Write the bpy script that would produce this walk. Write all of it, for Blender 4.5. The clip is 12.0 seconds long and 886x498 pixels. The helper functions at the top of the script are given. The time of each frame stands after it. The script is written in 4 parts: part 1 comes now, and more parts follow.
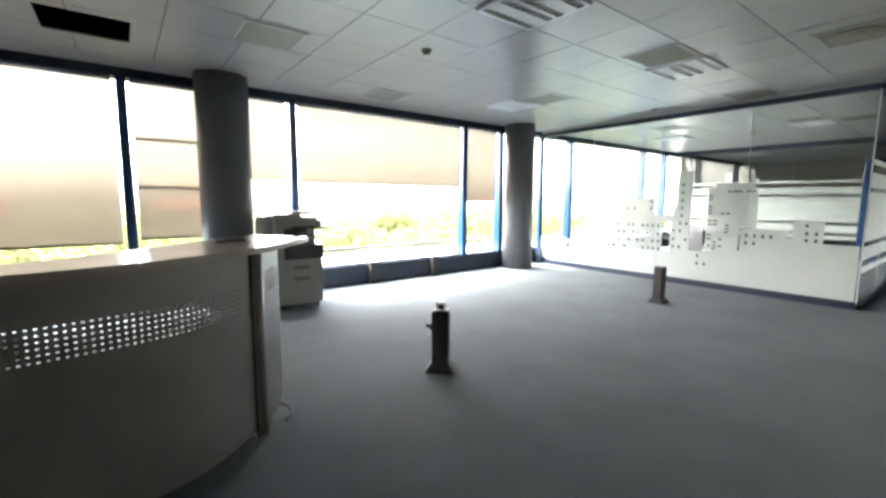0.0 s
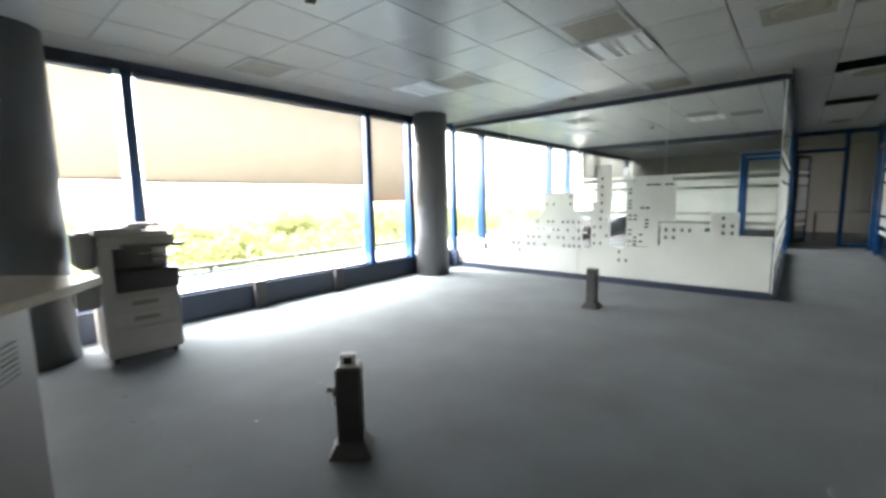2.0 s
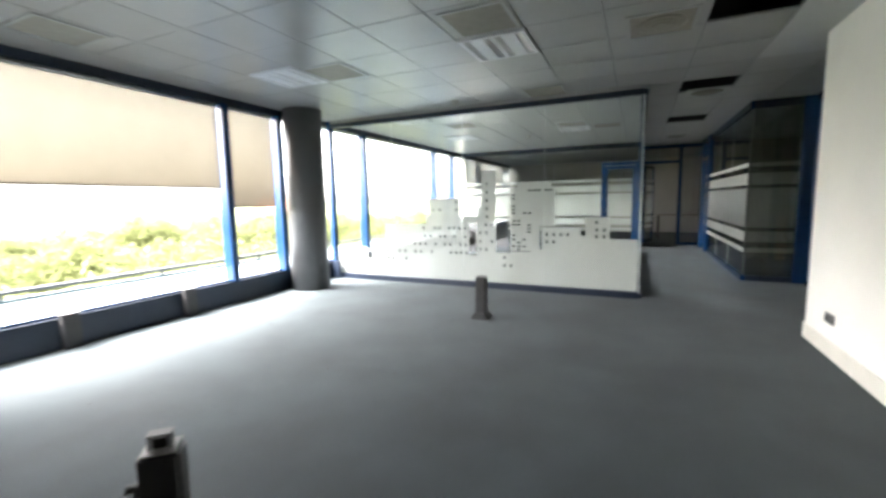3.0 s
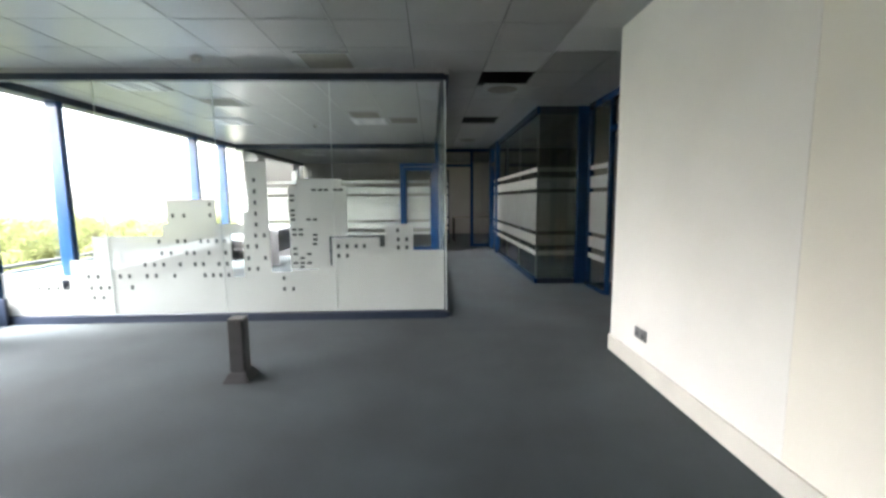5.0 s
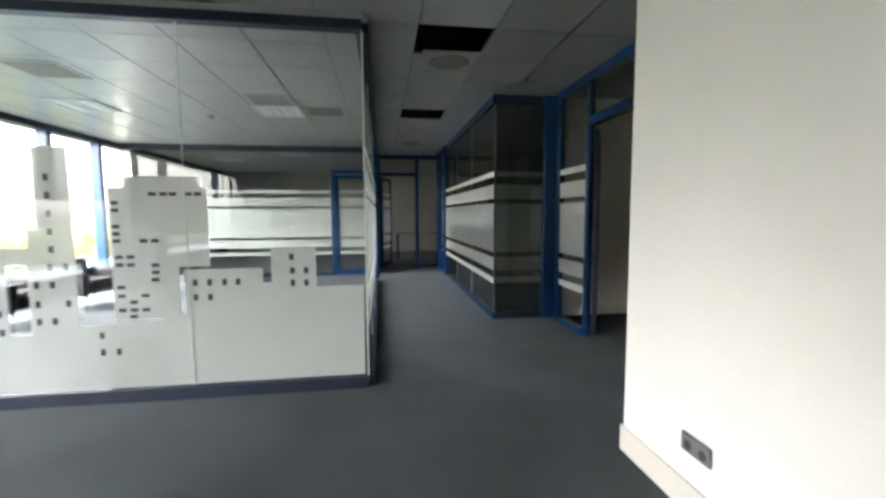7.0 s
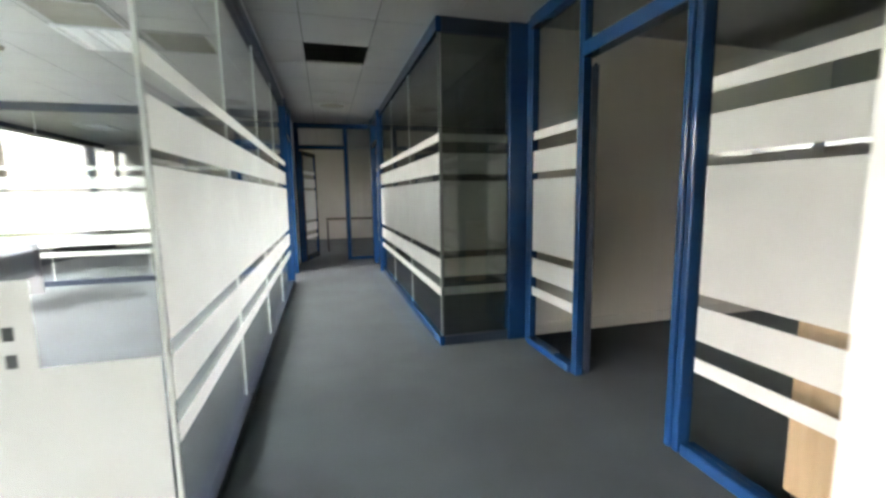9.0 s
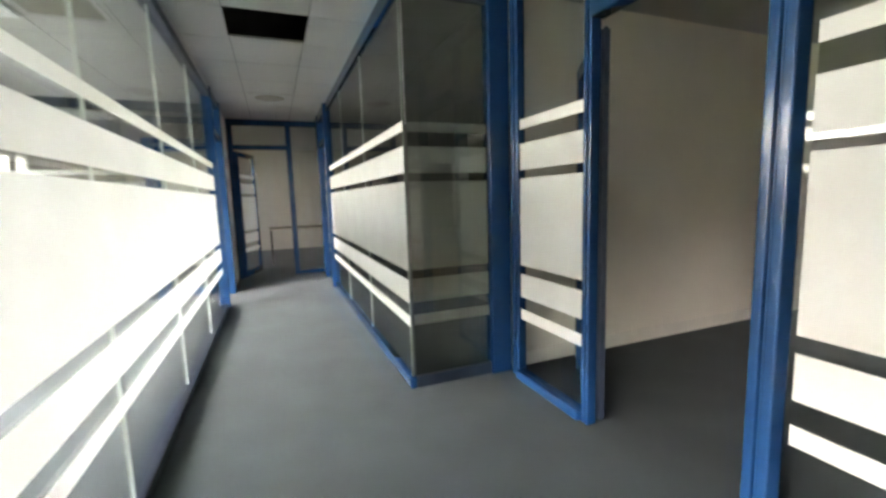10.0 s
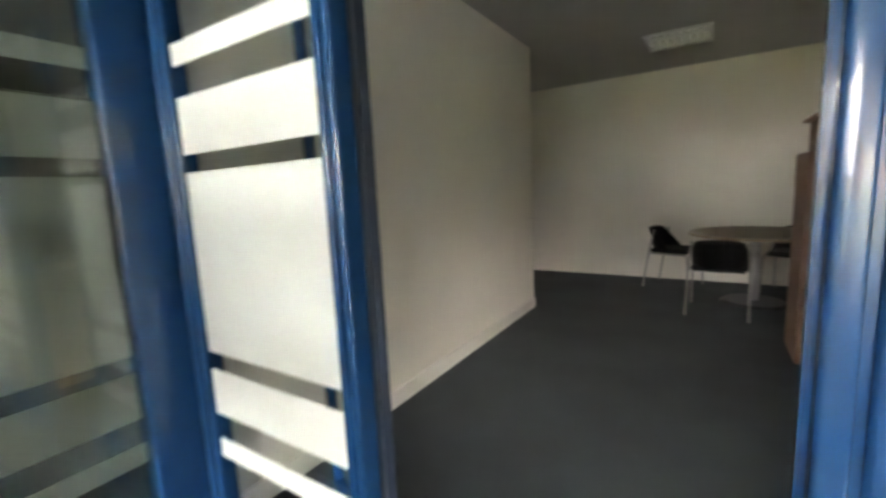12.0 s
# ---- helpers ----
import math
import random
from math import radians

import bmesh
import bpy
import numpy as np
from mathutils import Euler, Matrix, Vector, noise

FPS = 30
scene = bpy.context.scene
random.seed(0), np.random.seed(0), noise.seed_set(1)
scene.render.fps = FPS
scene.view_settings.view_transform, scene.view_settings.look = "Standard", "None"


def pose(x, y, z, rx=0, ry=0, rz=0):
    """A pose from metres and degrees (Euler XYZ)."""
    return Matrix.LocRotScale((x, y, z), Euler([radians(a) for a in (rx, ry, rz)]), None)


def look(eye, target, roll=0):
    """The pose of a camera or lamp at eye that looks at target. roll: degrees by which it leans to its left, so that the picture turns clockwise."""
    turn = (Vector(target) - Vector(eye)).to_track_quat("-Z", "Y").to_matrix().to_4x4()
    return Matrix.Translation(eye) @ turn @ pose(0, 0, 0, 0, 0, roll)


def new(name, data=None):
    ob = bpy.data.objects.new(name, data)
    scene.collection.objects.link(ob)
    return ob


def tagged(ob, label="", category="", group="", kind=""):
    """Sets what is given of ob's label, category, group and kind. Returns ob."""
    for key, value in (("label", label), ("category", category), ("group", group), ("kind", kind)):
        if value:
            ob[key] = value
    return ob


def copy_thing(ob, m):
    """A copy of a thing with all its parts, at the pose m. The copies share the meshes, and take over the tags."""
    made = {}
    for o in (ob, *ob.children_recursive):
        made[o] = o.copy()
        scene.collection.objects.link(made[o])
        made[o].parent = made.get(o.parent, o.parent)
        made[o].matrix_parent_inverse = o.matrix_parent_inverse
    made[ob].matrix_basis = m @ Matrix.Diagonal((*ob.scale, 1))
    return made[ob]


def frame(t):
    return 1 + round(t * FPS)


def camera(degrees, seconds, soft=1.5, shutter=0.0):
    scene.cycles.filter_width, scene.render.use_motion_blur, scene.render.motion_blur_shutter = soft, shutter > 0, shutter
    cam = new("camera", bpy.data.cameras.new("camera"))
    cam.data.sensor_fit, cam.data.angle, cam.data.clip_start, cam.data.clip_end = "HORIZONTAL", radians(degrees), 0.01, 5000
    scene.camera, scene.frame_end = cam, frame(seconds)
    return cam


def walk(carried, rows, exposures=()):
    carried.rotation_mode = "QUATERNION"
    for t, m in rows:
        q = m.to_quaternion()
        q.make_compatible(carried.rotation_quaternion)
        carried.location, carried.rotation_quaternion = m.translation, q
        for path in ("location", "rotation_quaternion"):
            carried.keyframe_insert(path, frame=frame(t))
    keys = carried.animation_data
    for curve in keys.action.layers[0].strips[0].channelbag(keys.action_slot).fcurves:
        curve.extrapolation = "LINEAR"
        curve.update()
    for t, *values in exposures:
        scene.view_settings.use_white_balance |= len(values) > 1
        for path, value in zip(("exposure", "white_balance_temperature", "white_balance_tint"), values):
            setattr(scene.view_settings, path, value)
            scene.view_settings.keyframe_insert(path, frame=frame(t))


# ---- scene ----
cam = camera(92.9, 12.0, soft=2.8, shutter=0.5)
PATH = [
    (0, (0.212, 0.196, 1.299), (1.415, 1.777, 1.067), 0.3),
    (0.5, (0.353, 0.402, 1.279), (1.6, 1.948, 1.045), 0.1),
    (1, (0.44, 0.606, 1.314), (1.742, 2.104, 1.066), -0.4),
    (1.5, (0.62, 0.803, 1.335), (2.017, 2.214, 1.097), -0.8),
    (2, (0.816, 0.96, 1.319), (2.336, 2.238, 1.076), -1.1),
    (2.5, (0.993, 1.114, 1.342), (2.649, 2.208, 1.095), -1.3),
    (3, (1.243, 1.18, 1.325), (3.047, 2.013, 1.095), -1.1),
    (3.5, (1.481, 1.229, 1.357), (3.389, 1.769, 1.1), -0.9),
    (3.7, (1.644, 1.284, 1.353), (3.583, 1.701, 1.097), -0.8),
    (5.3, (2.753, 1.297, 1.331), (4.737, 1.213, 1.092), -0.6),
    (5.5, (2.897, 1.257, 1.333), (4.88, 1.166, 1.093), -0.7),
    (6, (3.295, 1.175, 1.296), (5.282, 1.045, 1.113), -0.1),
    (6.5, (3.665, 1.099, 1.285), (5.646, 0.885, 1.115), -0.0),
    (7, (4.059, 1.021, 1.295), (6.032, 0.734, 1.128), -0.3),
    (7.5, (4.452, 0.908, 1.285), (6.412, 0.545, 1.127), -0.2),
    (7.7, (4.600, 0.868, 1.300), (6.553, 0.479, 1.116), -0.3),
    (9.3, (5.858, 0.560, 1.308), (7.762, -0.002, 1.063), -1.2),
    (9.5, (6.011, 0.551, 1.3), (7.906, -0.049, 1.078), -1.3),
    (10, (6.353, 0.479, 1.311), (8.198, -0.252, 1.064), -1.8),
    (10.5, (6.698, 0.323, 1.325), (8.459, -0.589, 1.067), -2.1),
    (11, (7.01, 0.146, 1.308), (8.599, -1.04, 1.049), -2.5),
    (11.5, (7.246, -0.088, 1.307), (8.628, -1.511, 1.053), -2.7),
    (12, (7.419, -0.369, 1.327), (8.491, -2.033, 1.046), -2.7),
]
EXPOSURES = [(0.0, 5.33, 6750, 14), (3.0, 5.0, 6750, 14), (5.5, 4.88, 6650, 15), (7.5, 5.18, 6650, 15), (9.5, 6.3, 7050, 17), (10.5, 6.7, 7300, 17), (11.0, 6.92, 7250, 17), (12.0, 7.12, 7000, 16)]
walk(cam, [(t, look(eye, target, roll)) for t, eye, target, roll in PATH], EXPOSURES)
scene.cycles.transparent_max_bounces = 32

# ---- light ----
world = bpy.data.worlds.new("World")
scene.world = world
world.use_nodes = True
wn = world.node_tree.nodes
sky = wn.new("ShaderNodeTexSky")
sky.sky_type = 'NISHITA'
sky.sun_disc = False
sky.sun_elevation = radians(55)
sky.sun_rotation = radians(-25)
sky.air_density, sky.dust_density, sky.ozone_density = 1.0, 4.0, 1.0
wn["Background"].inputs["Strength"].default_value = 0.15
haze = wn.new("ShaderNodeHueSaturation")      # thin overcast: the sky's blue is washed out
haze.inputs["Saturation"].default_value = 0.25
world.node_tree.links.new(sky.outputs[0], haze.inputs["Color"])
world.node_tree.links.new(haze.outputs[0], wn["Background"].inputs["Color"])
sun_data = bpy.data.lights.new("sun", 'SUN')
sun_data.energy, sun_data.angle, sun_data.color = 0.8, radians(40.0), (1.0, 0.99, 0.97)
sun = new("sun", sun_data)
sun.matrix_world = look((-3.5, 7.5, 11.8), (0, 0, 0))

CEIL = 2.70
PX, PY = 7.205, 1.137        # front glass wall, its corner
WY = 6.09                    # inner face of the window wall
BX, BY = 9.03, -0.33         # corner of the second glass room
DY = -1.09                   # front of the third room
P2 = 13.25                   # glass wall at the end of the first glass room
EX = 14.35                   # end of the corridor


# ---- materials ----
def material(name, color, rough=0.5, metal=0.0, scale=8.0, amount=0.12, bump=0.0, bump_scale=60.0, fine=0.0):
    m = bpy.data.materials.new(name)
    m.use_nodes = True
    nt = m.node_tree
    b = nt.nodes["Principled BSDF"]
    b.inputs["Roughness"].default_value = rough
    b.inputs["Metallic"].default_value = metal
    tc = nt.nodes.new("ShaderNodeTexCoord")
    n1 = nt.nodes.new("ShaderNodeTexNoise")
    n1.inputs["Scale"].default_value = scale
    n1.inputs["Detail"].default_value = 6
    nt.links.new(tc.outputs["Object"], n1.inputs["Vector"])
    ramp = nt.nodes.new("ShaderNodeMapRange")
    ramp.inputs["From Min"].default_value, ramp.inputs["From Max"].default_value = 0.3, 0.7
    ramp.inputs["To Min"].default_value, ramp.inputs["To Max"].default_value = 1 - amount, 1 + amount
    nt.links.new(n1.outputs["Fac"], ramp.inputs["Value"])
    mul = nt.nodes.new("ShaderNodeMix")
    mul.data_type, mul.blend_type = 'RGBA', 'MULTIPLY'
    mul.inputs["Factor"].default_value = 1.0
    mul.inputs["A"].default_value = (*color, 1)
    nt.links.new(ramp.outputs["Result"], mul.inputs["B"])
    last = mul.outputs["Result"]
    if fine:
        n3 = nt.nodes.new("ShaderNodeTexNoise")
        n3.inputs["Scale"].default_value = 220
        n3.inputs["Detail"].default_value = 3
        nt.links.new(tc.outputs["Object"], n3.inputs["Vector"])
        r3 = nt.nodes.new("ShaderNodeMapRange")
        r3.inputs["From Min"].default_value, r3.inputs["From Max"].default_value = 0.3, 0.7
        r3.inputs["To Min"].default_value, r3.inputs["To Max"].default_value = 1 - fine, 1 + fine
        nt.links.new(n3.outputs["Fac"], r3.inputs["Value"])
        m3 = nt.nodes.new("ShaderNodeMix")
        m3.data_type, m3.blend_type = 'RGBA', 'MULTIPLY'
        m3.inputs["Factor"].default_value = 1.0
        nt.links.new(last, m3.inputs["A"])
        nt.links.new(r3.outputs["Result"], m3.inputs["B"])
        last = m3.outputs["Result"]
    nt.links.new(last, b.inputs["Base Color"])
    rr = nt.nodes.new("ShaderNodeMapRange")
    rr.inputs["To Min"].default_value, rr.inputs["To Max"].default_value = rough - min(0.08, 0.3 * rough, 0.6 * amount), min(1, rough + min(0.08, 0.3 * rough, 0.6 * amount))
    nt.links.new(n1.outputs["Fac"], rr.inputs["Value"])
    nt.links.new(rr.outputs["Result"], b.inputs["Roughness"])
    if bump:
        n2 = nt.nodes.new("ShaderNodeTexNoise")
        n2.inputs["Scale"].default_value = bump_scale
        n2.inputs["Detail"].default_value = 4
        nt.links.new(tc.outputs["Object"], n2.inputs["Vector"])
        bp = nt.nodes.new("ShaderNodeBump")
        bp.inputs["Strength"].default_value = bump
        bp.inputs["Distance"].default_value = 0.004
        nt.links.new(n2.outputs["Fac"], bp.inputs["Height"])
        nt.links.new(bp.outputs["Normal"], b.inputs["Normal"])
    return m


def glass_material(name, tint=(0.93, 0.945, 0.935), base=0.04):
    m = bpy.data.materials.new(name)
    m.use_nodes = True
    nt = m.node_tree
    nt.nodes.remove(nt.nodes["Principled BSDF"])
    tr, gl, mix = nt.nodes.new("ShaderNodeBsdfTransparent"), nt.nodes.new("ShaderNodeBsdfGlossy"), nt.nodes.new("ShaderNodeMixShader")
    lw, pw, ml = nt.nodes.new("ShaderNodeLayerWeight"), nt.nodes.new("ShaderNodeMath"), nt.nodes.new("ShaderNodeMath")
    lw.inputs["Blend"].default_value = 0.5
    pw.operation, pw.inputs[1].default_value = 'POWER', 5.0
    ml.operation = 'MULTIPLY_ADD'
    ml.inputs[1].default_value, ml.inputs[2].default_value = 0.7, base
    nt.links.new(lw.outputs["Facing"], pw.inputs[0])
    nt.links.new(pw.outputs[0], ml.inputs[0])
    tr.inputs["Color"].default_value = (*tint, 1)
    gl.inputs["Roughness"].default_value = 0.02
    nt.links.new(ml.outputs[0], mix.inputs[0])
    nt.links.new(tr.outputs[0], mix.inputs[1])
    nt.links.new(gl.outputs[0], mix.inputs[2])
    nt.links.new(mix.outputs[0], nt.nodes["Material Output"].inputs["Surface"])
    return m


def sheet_material(name, color, through_part, weave=0.0, clear=0.0, through_color=None, clear_color=(1.0, 0.87, 0.62)):
    """A thin sheet that lets light through: fabric or frosted film."""
    m = bpy.data.materials.new(name)
    m.use_nodes = True
    nt = m.node_tree
    nt.nodes.remove(nt.nodes["Principled BSDF"])
    di, tl, mix = nt.nodes.new("ShaderNodeBsdfDiffuse"), nt.nodes.new("ShaderNodeBsdfTranslucent"), nt.nodes.new("ShaderNodeMixShader")
    tc, n1 = nt.nodes.new("ShaderNodeTexCoord"), nt.nodes.new("ShaderNodeTexNoise")
    n1.inputs["Scale"].default_value = 3.0
    n1.inputs["Detail"].default_value = 8
    nt.links.new(tc.outputs["Object"], n1.inputs["Vector"])
    r = nt.nodes.new("ShaderNodeMapRange")
    r.inputs["From Min"].default_value, r.inputs["From Max"].default_value = 0.3, 0.7
    r.inputs["To Min"].default_value, r.inputs["To Max"].default_value = 1 - weave, 1 + weave * 0.3
    nt.links.new(n1.outputs["Fac"], r.inputs["Value"])
    mul = nt.nodes.new("ShaderNodeMix")
    mul.data_type, mul.blend_type = 'RGBA', 'MULTIPLY'
    mul.inputs["Factor"].default_value = 1.0
    mul.inputs["A"].default_value = (*color, 1)
    nt.links.new(r.outputs["Result"], mul.inputs["B"])
    nt.links.new(mul.outputs["Result"], di.inputs["Color"])
    if through_color:
        mul2 = nt.nodes.new("ShaderNodeMix")
        mul2.data_type, mul2.blend_type = 'RGBA', 'MULTIPLY'
        mul2.inputs["Factor"].default_value = 1.0
        mul2.inputs["A"].default_value = (*through_color, 1)
        nt.links.new(r.outputs["Result"], mul2.inputs["B"])
        nt.links.new(mul2.outputs["Result"], tl.inputs["Color"])
    else:
        nt.links.new(mul.outputs["Result"], tl.inputs["Color"])
    mix.inputs[0].default_value = through_part
    nt.links.new(di.outputs[0], mix.inputs[1])
    nt.links.new(tl.outputs[0], mix.inputs[2])
    out = mix.outputs[0]
    if clear:
        tr, m2 = nt.nodes.new("ShaderNodeBsdfTransparent"), nt.nodes.new("ShaderNodeMixShader")
        tr.inputs["Color"].default_value = (*clear_color, 1)
        m2.inputs[0].default_value = clear
        nt.links.new(out, m2.inputs[1])
        nt.links.new(tr.outputs[0], m2.inputs[2])
        out = m2.outputs[0]
    nt.links.new(out, nt.nodes["Material Output"].inputs["Surface"])
    return m


def wood_material(name, dark, light, rough=0.45, scale=1.0):
    m = bpy.data.materials.new(name)
    m.use_nodes = True
    nt = m.node_tree
    b = nt.nodes["Principled BSDF"]
    b.inputs["Roughness"].default_value = rough
    tc, mp, n1 = nt.nodes.new("ShaderNodeTexCoord"), nt.nodes.new("ShaderNodeMapping"), nt.nodes.new("ShaderNodeTexNoise")
    mp.inputs["Scale"].default_value = (28 * scale, 28 * scale, 1.6 * scale)
    n1.inputs["Scale"].default_value = 1.0
    n1.inputs["Detail"].default_value = 8
    nt.links.new(tc.outputs["Object"], mp.inputs["Vector"])
    nt.links.new(mp.outputs[0], n1.inputs["Vector"])
    cr = nt.nodes.new("ShaderNodeValToRGB")
    cr.color_ramp.elements[0].color, cr.color_ramp.elements[0].position = (*dark, 1), 0.3
    cr.color_ramp.elements[1].color, cr.color_ramp.elements[1].position = (*light, 1), 0.7
    nt.links.new(n1.outputs["Fac"], cr.inputs[0])
    nt.links.new(cr.outputs[0], b.inputs["Base Color"])
    return m


CARPET = material("carpet", (0.042, 0.058, 0.066), 0.92, 0, 1.6, 0.27, 0.5, 320, 0.22)
CARPET.node_tree.nodes["Principled BSDF"].inputs["Sheen Weight"].default_value = 0.07      # pile catches light at low angles
CARPET.node_tree.nodes["Principled BSDF"].inputs["Sheen Roughness"].default_value = 0.5
TILE = material("ceiling_tile", (0.32, 0.316, 0.308), 0.30, 0, 3.0, 0.05, 0.15, 160)
GRID_BAR = material("ceiling_joint", (0.15, 0.15, 0.145), 0.7)
# Near-black stands for the unlit space above the missing tiles.
VOID_SHADE = material("void_shade", (0.035, 0.035, 0.037), 0.9)
PLASTER = material("plasterboard", (0.46, 0.465, 0.47), 0.6, 0, 2.0, 0.04, 0.08, 90)
# Dark grey for walls that should bounce little light or look shaded.
DIMMED_WALL = material("dimmed_wall", (0.20, 0.195, 0.19), 0.8, 0, 1.2, 0.05, 0.12, 90)
WHITE_WALL = material("white_wall", (0.87, 0.85, 0.815), 0.75, 0, 1.5, 0.04, 0.12, 90)
WARM_WALL = material("warm_white_wall", (0.86, 0.825, 0.745), 0.75, 0, 1.5, 0.04, 0.12, 90)
# Copy of the cream wall, darkened to stand for dim light far off.
FAR_WALL_DIMMED = material("far_wall", (0.40, 0.38, 0.345), 0.8, 0, 1.2, 0.06, 0.12, 90)
SOCKET = material("socket_plastic", (0.17, 0.17, 0.175), 0.4, 0, 12, 0.06)
CREAM_WALL = material("cream_wall", (0.78, 0.735, 0.665), 0.8, 0, 1.2, 0.05, 0.12, 90)
SKIRTING = material("skirting", (0.72, 0.69, 0.63), 0.4, 0, 5, 0.05)
BLUE = material("blue_powder_coat", (0.009, 0.047, 0.135), 0.15, 0, 6, 0.08)
# Navy paint for the upstand; on glass rails it is blue darkened as shade.
NAVY_SHADE = material("navy_base_shade", (0.013, 0.023, 0.045), 0.45, 0, 4, 0.12)
STEEL_GREY = material("pillar_paint", (0.13, 0.132, 0.135), 0.42, 0.0, 2.5, 0.06)
GLASS = glass_material("clear_glass")
# Darker tint imitates the weaker light on the return panel.
DIMMING_GLASS = glass_material("dimming_glass", (0.71, 0.74, 0.71), 0.075)
GREENISH = glass_material("greenish_glass", (0.86, 0.885, 0.865), 0.05)
PANE = glass_material("window_glass", (0.98, 0.99, 0.985), 0.03)
FROST = sheet_material("frosted_film", (0.77, 0.775, 0.755), 0.25, 0.07, 0.025, (0.72, 0.74, 0.735), (1, 1, 1))
DOT = sheet_material("cutout_grey", (0.085, 0.09, 0.095), 0.3, 0.03)
BLIND = sheet_material("blind_fabric", (0.62, 0.54, 0.40), 0.5, 0.06, 0.038, (0.027, 0.0225, 0.0175), (1.0, 0.90, 0.72))
BLIND_BAR = material("blind_bar", (0.22, 0.19, 0.13), 0.5)
DARK_METAL = material("dark_metal", (0.075, 0.075, 0.078), 0.38, 0.5, 9, 0.15)
PEDESTAL = material("pedestal_metal", (0.034, 0.034, 0.036), 0.5, 0.0, 12, 0.2)
PEDESTAL_TOP = material("pedestal_top", (0.24, 0.24, 0.235), 0.5, 0.2, 12, 0.15)
CORNER_EDGE = material("glass_corner_edge", (0.22, 0.26, 0.24), 0.3, 0, 10, 0.05)
# Pale colour imitates light caught in the pane edges and joints.
LIT_GLASS_EDGE = material("lit_glass_edge", (0.74, 0.80, 0.77), 0.25, 0, 10, 0.05)
ALU = material("aluminium", (0.55, 0.55, 0.56), 0.3, 0.9, 10, 0.08)
CHROME = material("chrome", (0.7, 0.7, 0.72), 0.15, 1.0, 10, 0.05)
COUNTER_STEEL = material("counter_steel", (0.29, 0.285, 0.275), 0.38, 0.35, 2.2, 0.12)
LAMINATE = material("grey_laminate", (0.38, 0.345, 0.30), 0.24, 0, 3, 0.06)
# Desk's own grey; on the counter end, a pale panel darkened as shade.
END_SHADE_GREY = material("end_panel_shade_grey", (0.125, 0.127, 0.132), 0.4, 0.2, 4, 0.08)
PANEL_WHITE = material("panel_white", (0.62, 0.63, 0.65), 0.4, 0, 4, 0.06)
COPIER_WHITE = material("copier_plastic", (0.43, 0.42, 0.40), 0.45, 0, 6, 0.05)
COPIER_DARK = material("copier_dark", (0.035, 0.037, 0.042), 0.35, 0, 6, 0.1)
BLACK = material("black_plastic", (0.02, 0.02, 0.02), 0.45)
RUBBER = material("rubber", (0.015, 0.015, 0.015), 0.8)
VENT = material("vent_panel", (0.235, 0.22, 0.185), 0.7, 0, 12, 0.1)
DETECTOR = material("detector_plastic", (0.42, 0.40, 0.36), 0.5)
BLADE = material("louvre_satin_blade", (0.80, 0.80, 0.81), 0.32, 0.4, 14, 0.1)
LOUVRE = material("louvre_satin", (0.88, 0.88, 0.89), 0.05, 1.0, 14, 0.1)
CHAIR_STEEL = material("chair_steel", (0.30, 0.29, 0.27), 0.38, 0.6, 10, 0.08)
FABRIC = material("chair_fabric", (0.012, 0.012, 0.014), 0.9, 0, 40, 0.2, 0.4, 300)
CABINET_WOOD = wood_material("cabinet_wood", (0.17, 0.085, 0.045), (0.26, 0.14, 0.08))
TABLE_WOOD = wood_material("table_wood", (0.33, 0.25, 0.17), (0.42, 0.33, 0.24))
BEECH = wood_material("beech_wood", (0.52, 0.34, 0.20), (0.62, 0.43, 0.27))
LEDGE = material("ledge_sheet", (0.10, 0.137, 0.145), 0.5, 0, 1.5, 0.1)
LEAF = sheet_material("leaves", (0.12, 0.125, 0.058), 0.50, 0.25, 0.0, (0.23, 0.26, 0.11))
BARK = material("bark", (0.09, 0.07, 0.05), 0.9, 0, 6, 0.25)
GROUND = material("ground", (0.05, 0.062, 0.018), 0.95, 0, 0.05, 0.3)
HOUSE_PANE = material("house_window", (0.20, 0.19, 0.18), 0.3)
RENDERED = material("house_render", (0.34, 0.27, 0.22), 0.85, 0, 0.6, 0.08)
ROOF = material("roof_tile", (0.36, 0.17, 0.11), 0.8, 0, 1.5, 0.2)


# ---- building blocks ----
def part(name, bm, mat, parent=None, label=""):
    me = bpy.data.meshes.new(name)
    bmesh.ops.recalc_face_normals(bm, faces=bm.faces[:])
    bm.to_mesh(me)
    bm.free()
    me.materials.append(mat)
    ob = new(name, me)
    if parent is not None:
        ob.parent = parent
    if label:
        ob["label"] = label
    return ob


def empty(name, x, y, z, turn=0):
    ob = new(name)
    ob.matrix_world = pose(x, y, z, 0, 0, turn)
    return ob


def add_box(bm, x0, x1, y0, y1, z0, z1, m=None):
    v = bmesh.ops.create_cube(bm, size=1)["verts"]
    t = Matrix.Translation(((x0 + x1) / 2, (y0 + y1) / 2, (z0 + z1) / 2)) @ Matrix.Diagonal((x1 - x0, y1 - y0, z1 - z0, 1))
    bmesh.ops.transform(bm, matrix=(m @ t) if m else t, verts=v)
    return v


def boxes(*items, bevel=0.0, segments=2):
    bm = bmesh.new()
    for it in items:
        add_box(bm, *it)
    if bevel:
        bmesh.ops.bevel(bm, geom=bm.edges[:], offset=bevel, segments=segments, affect='EDGES', clamp_overlap=True)
    return bm


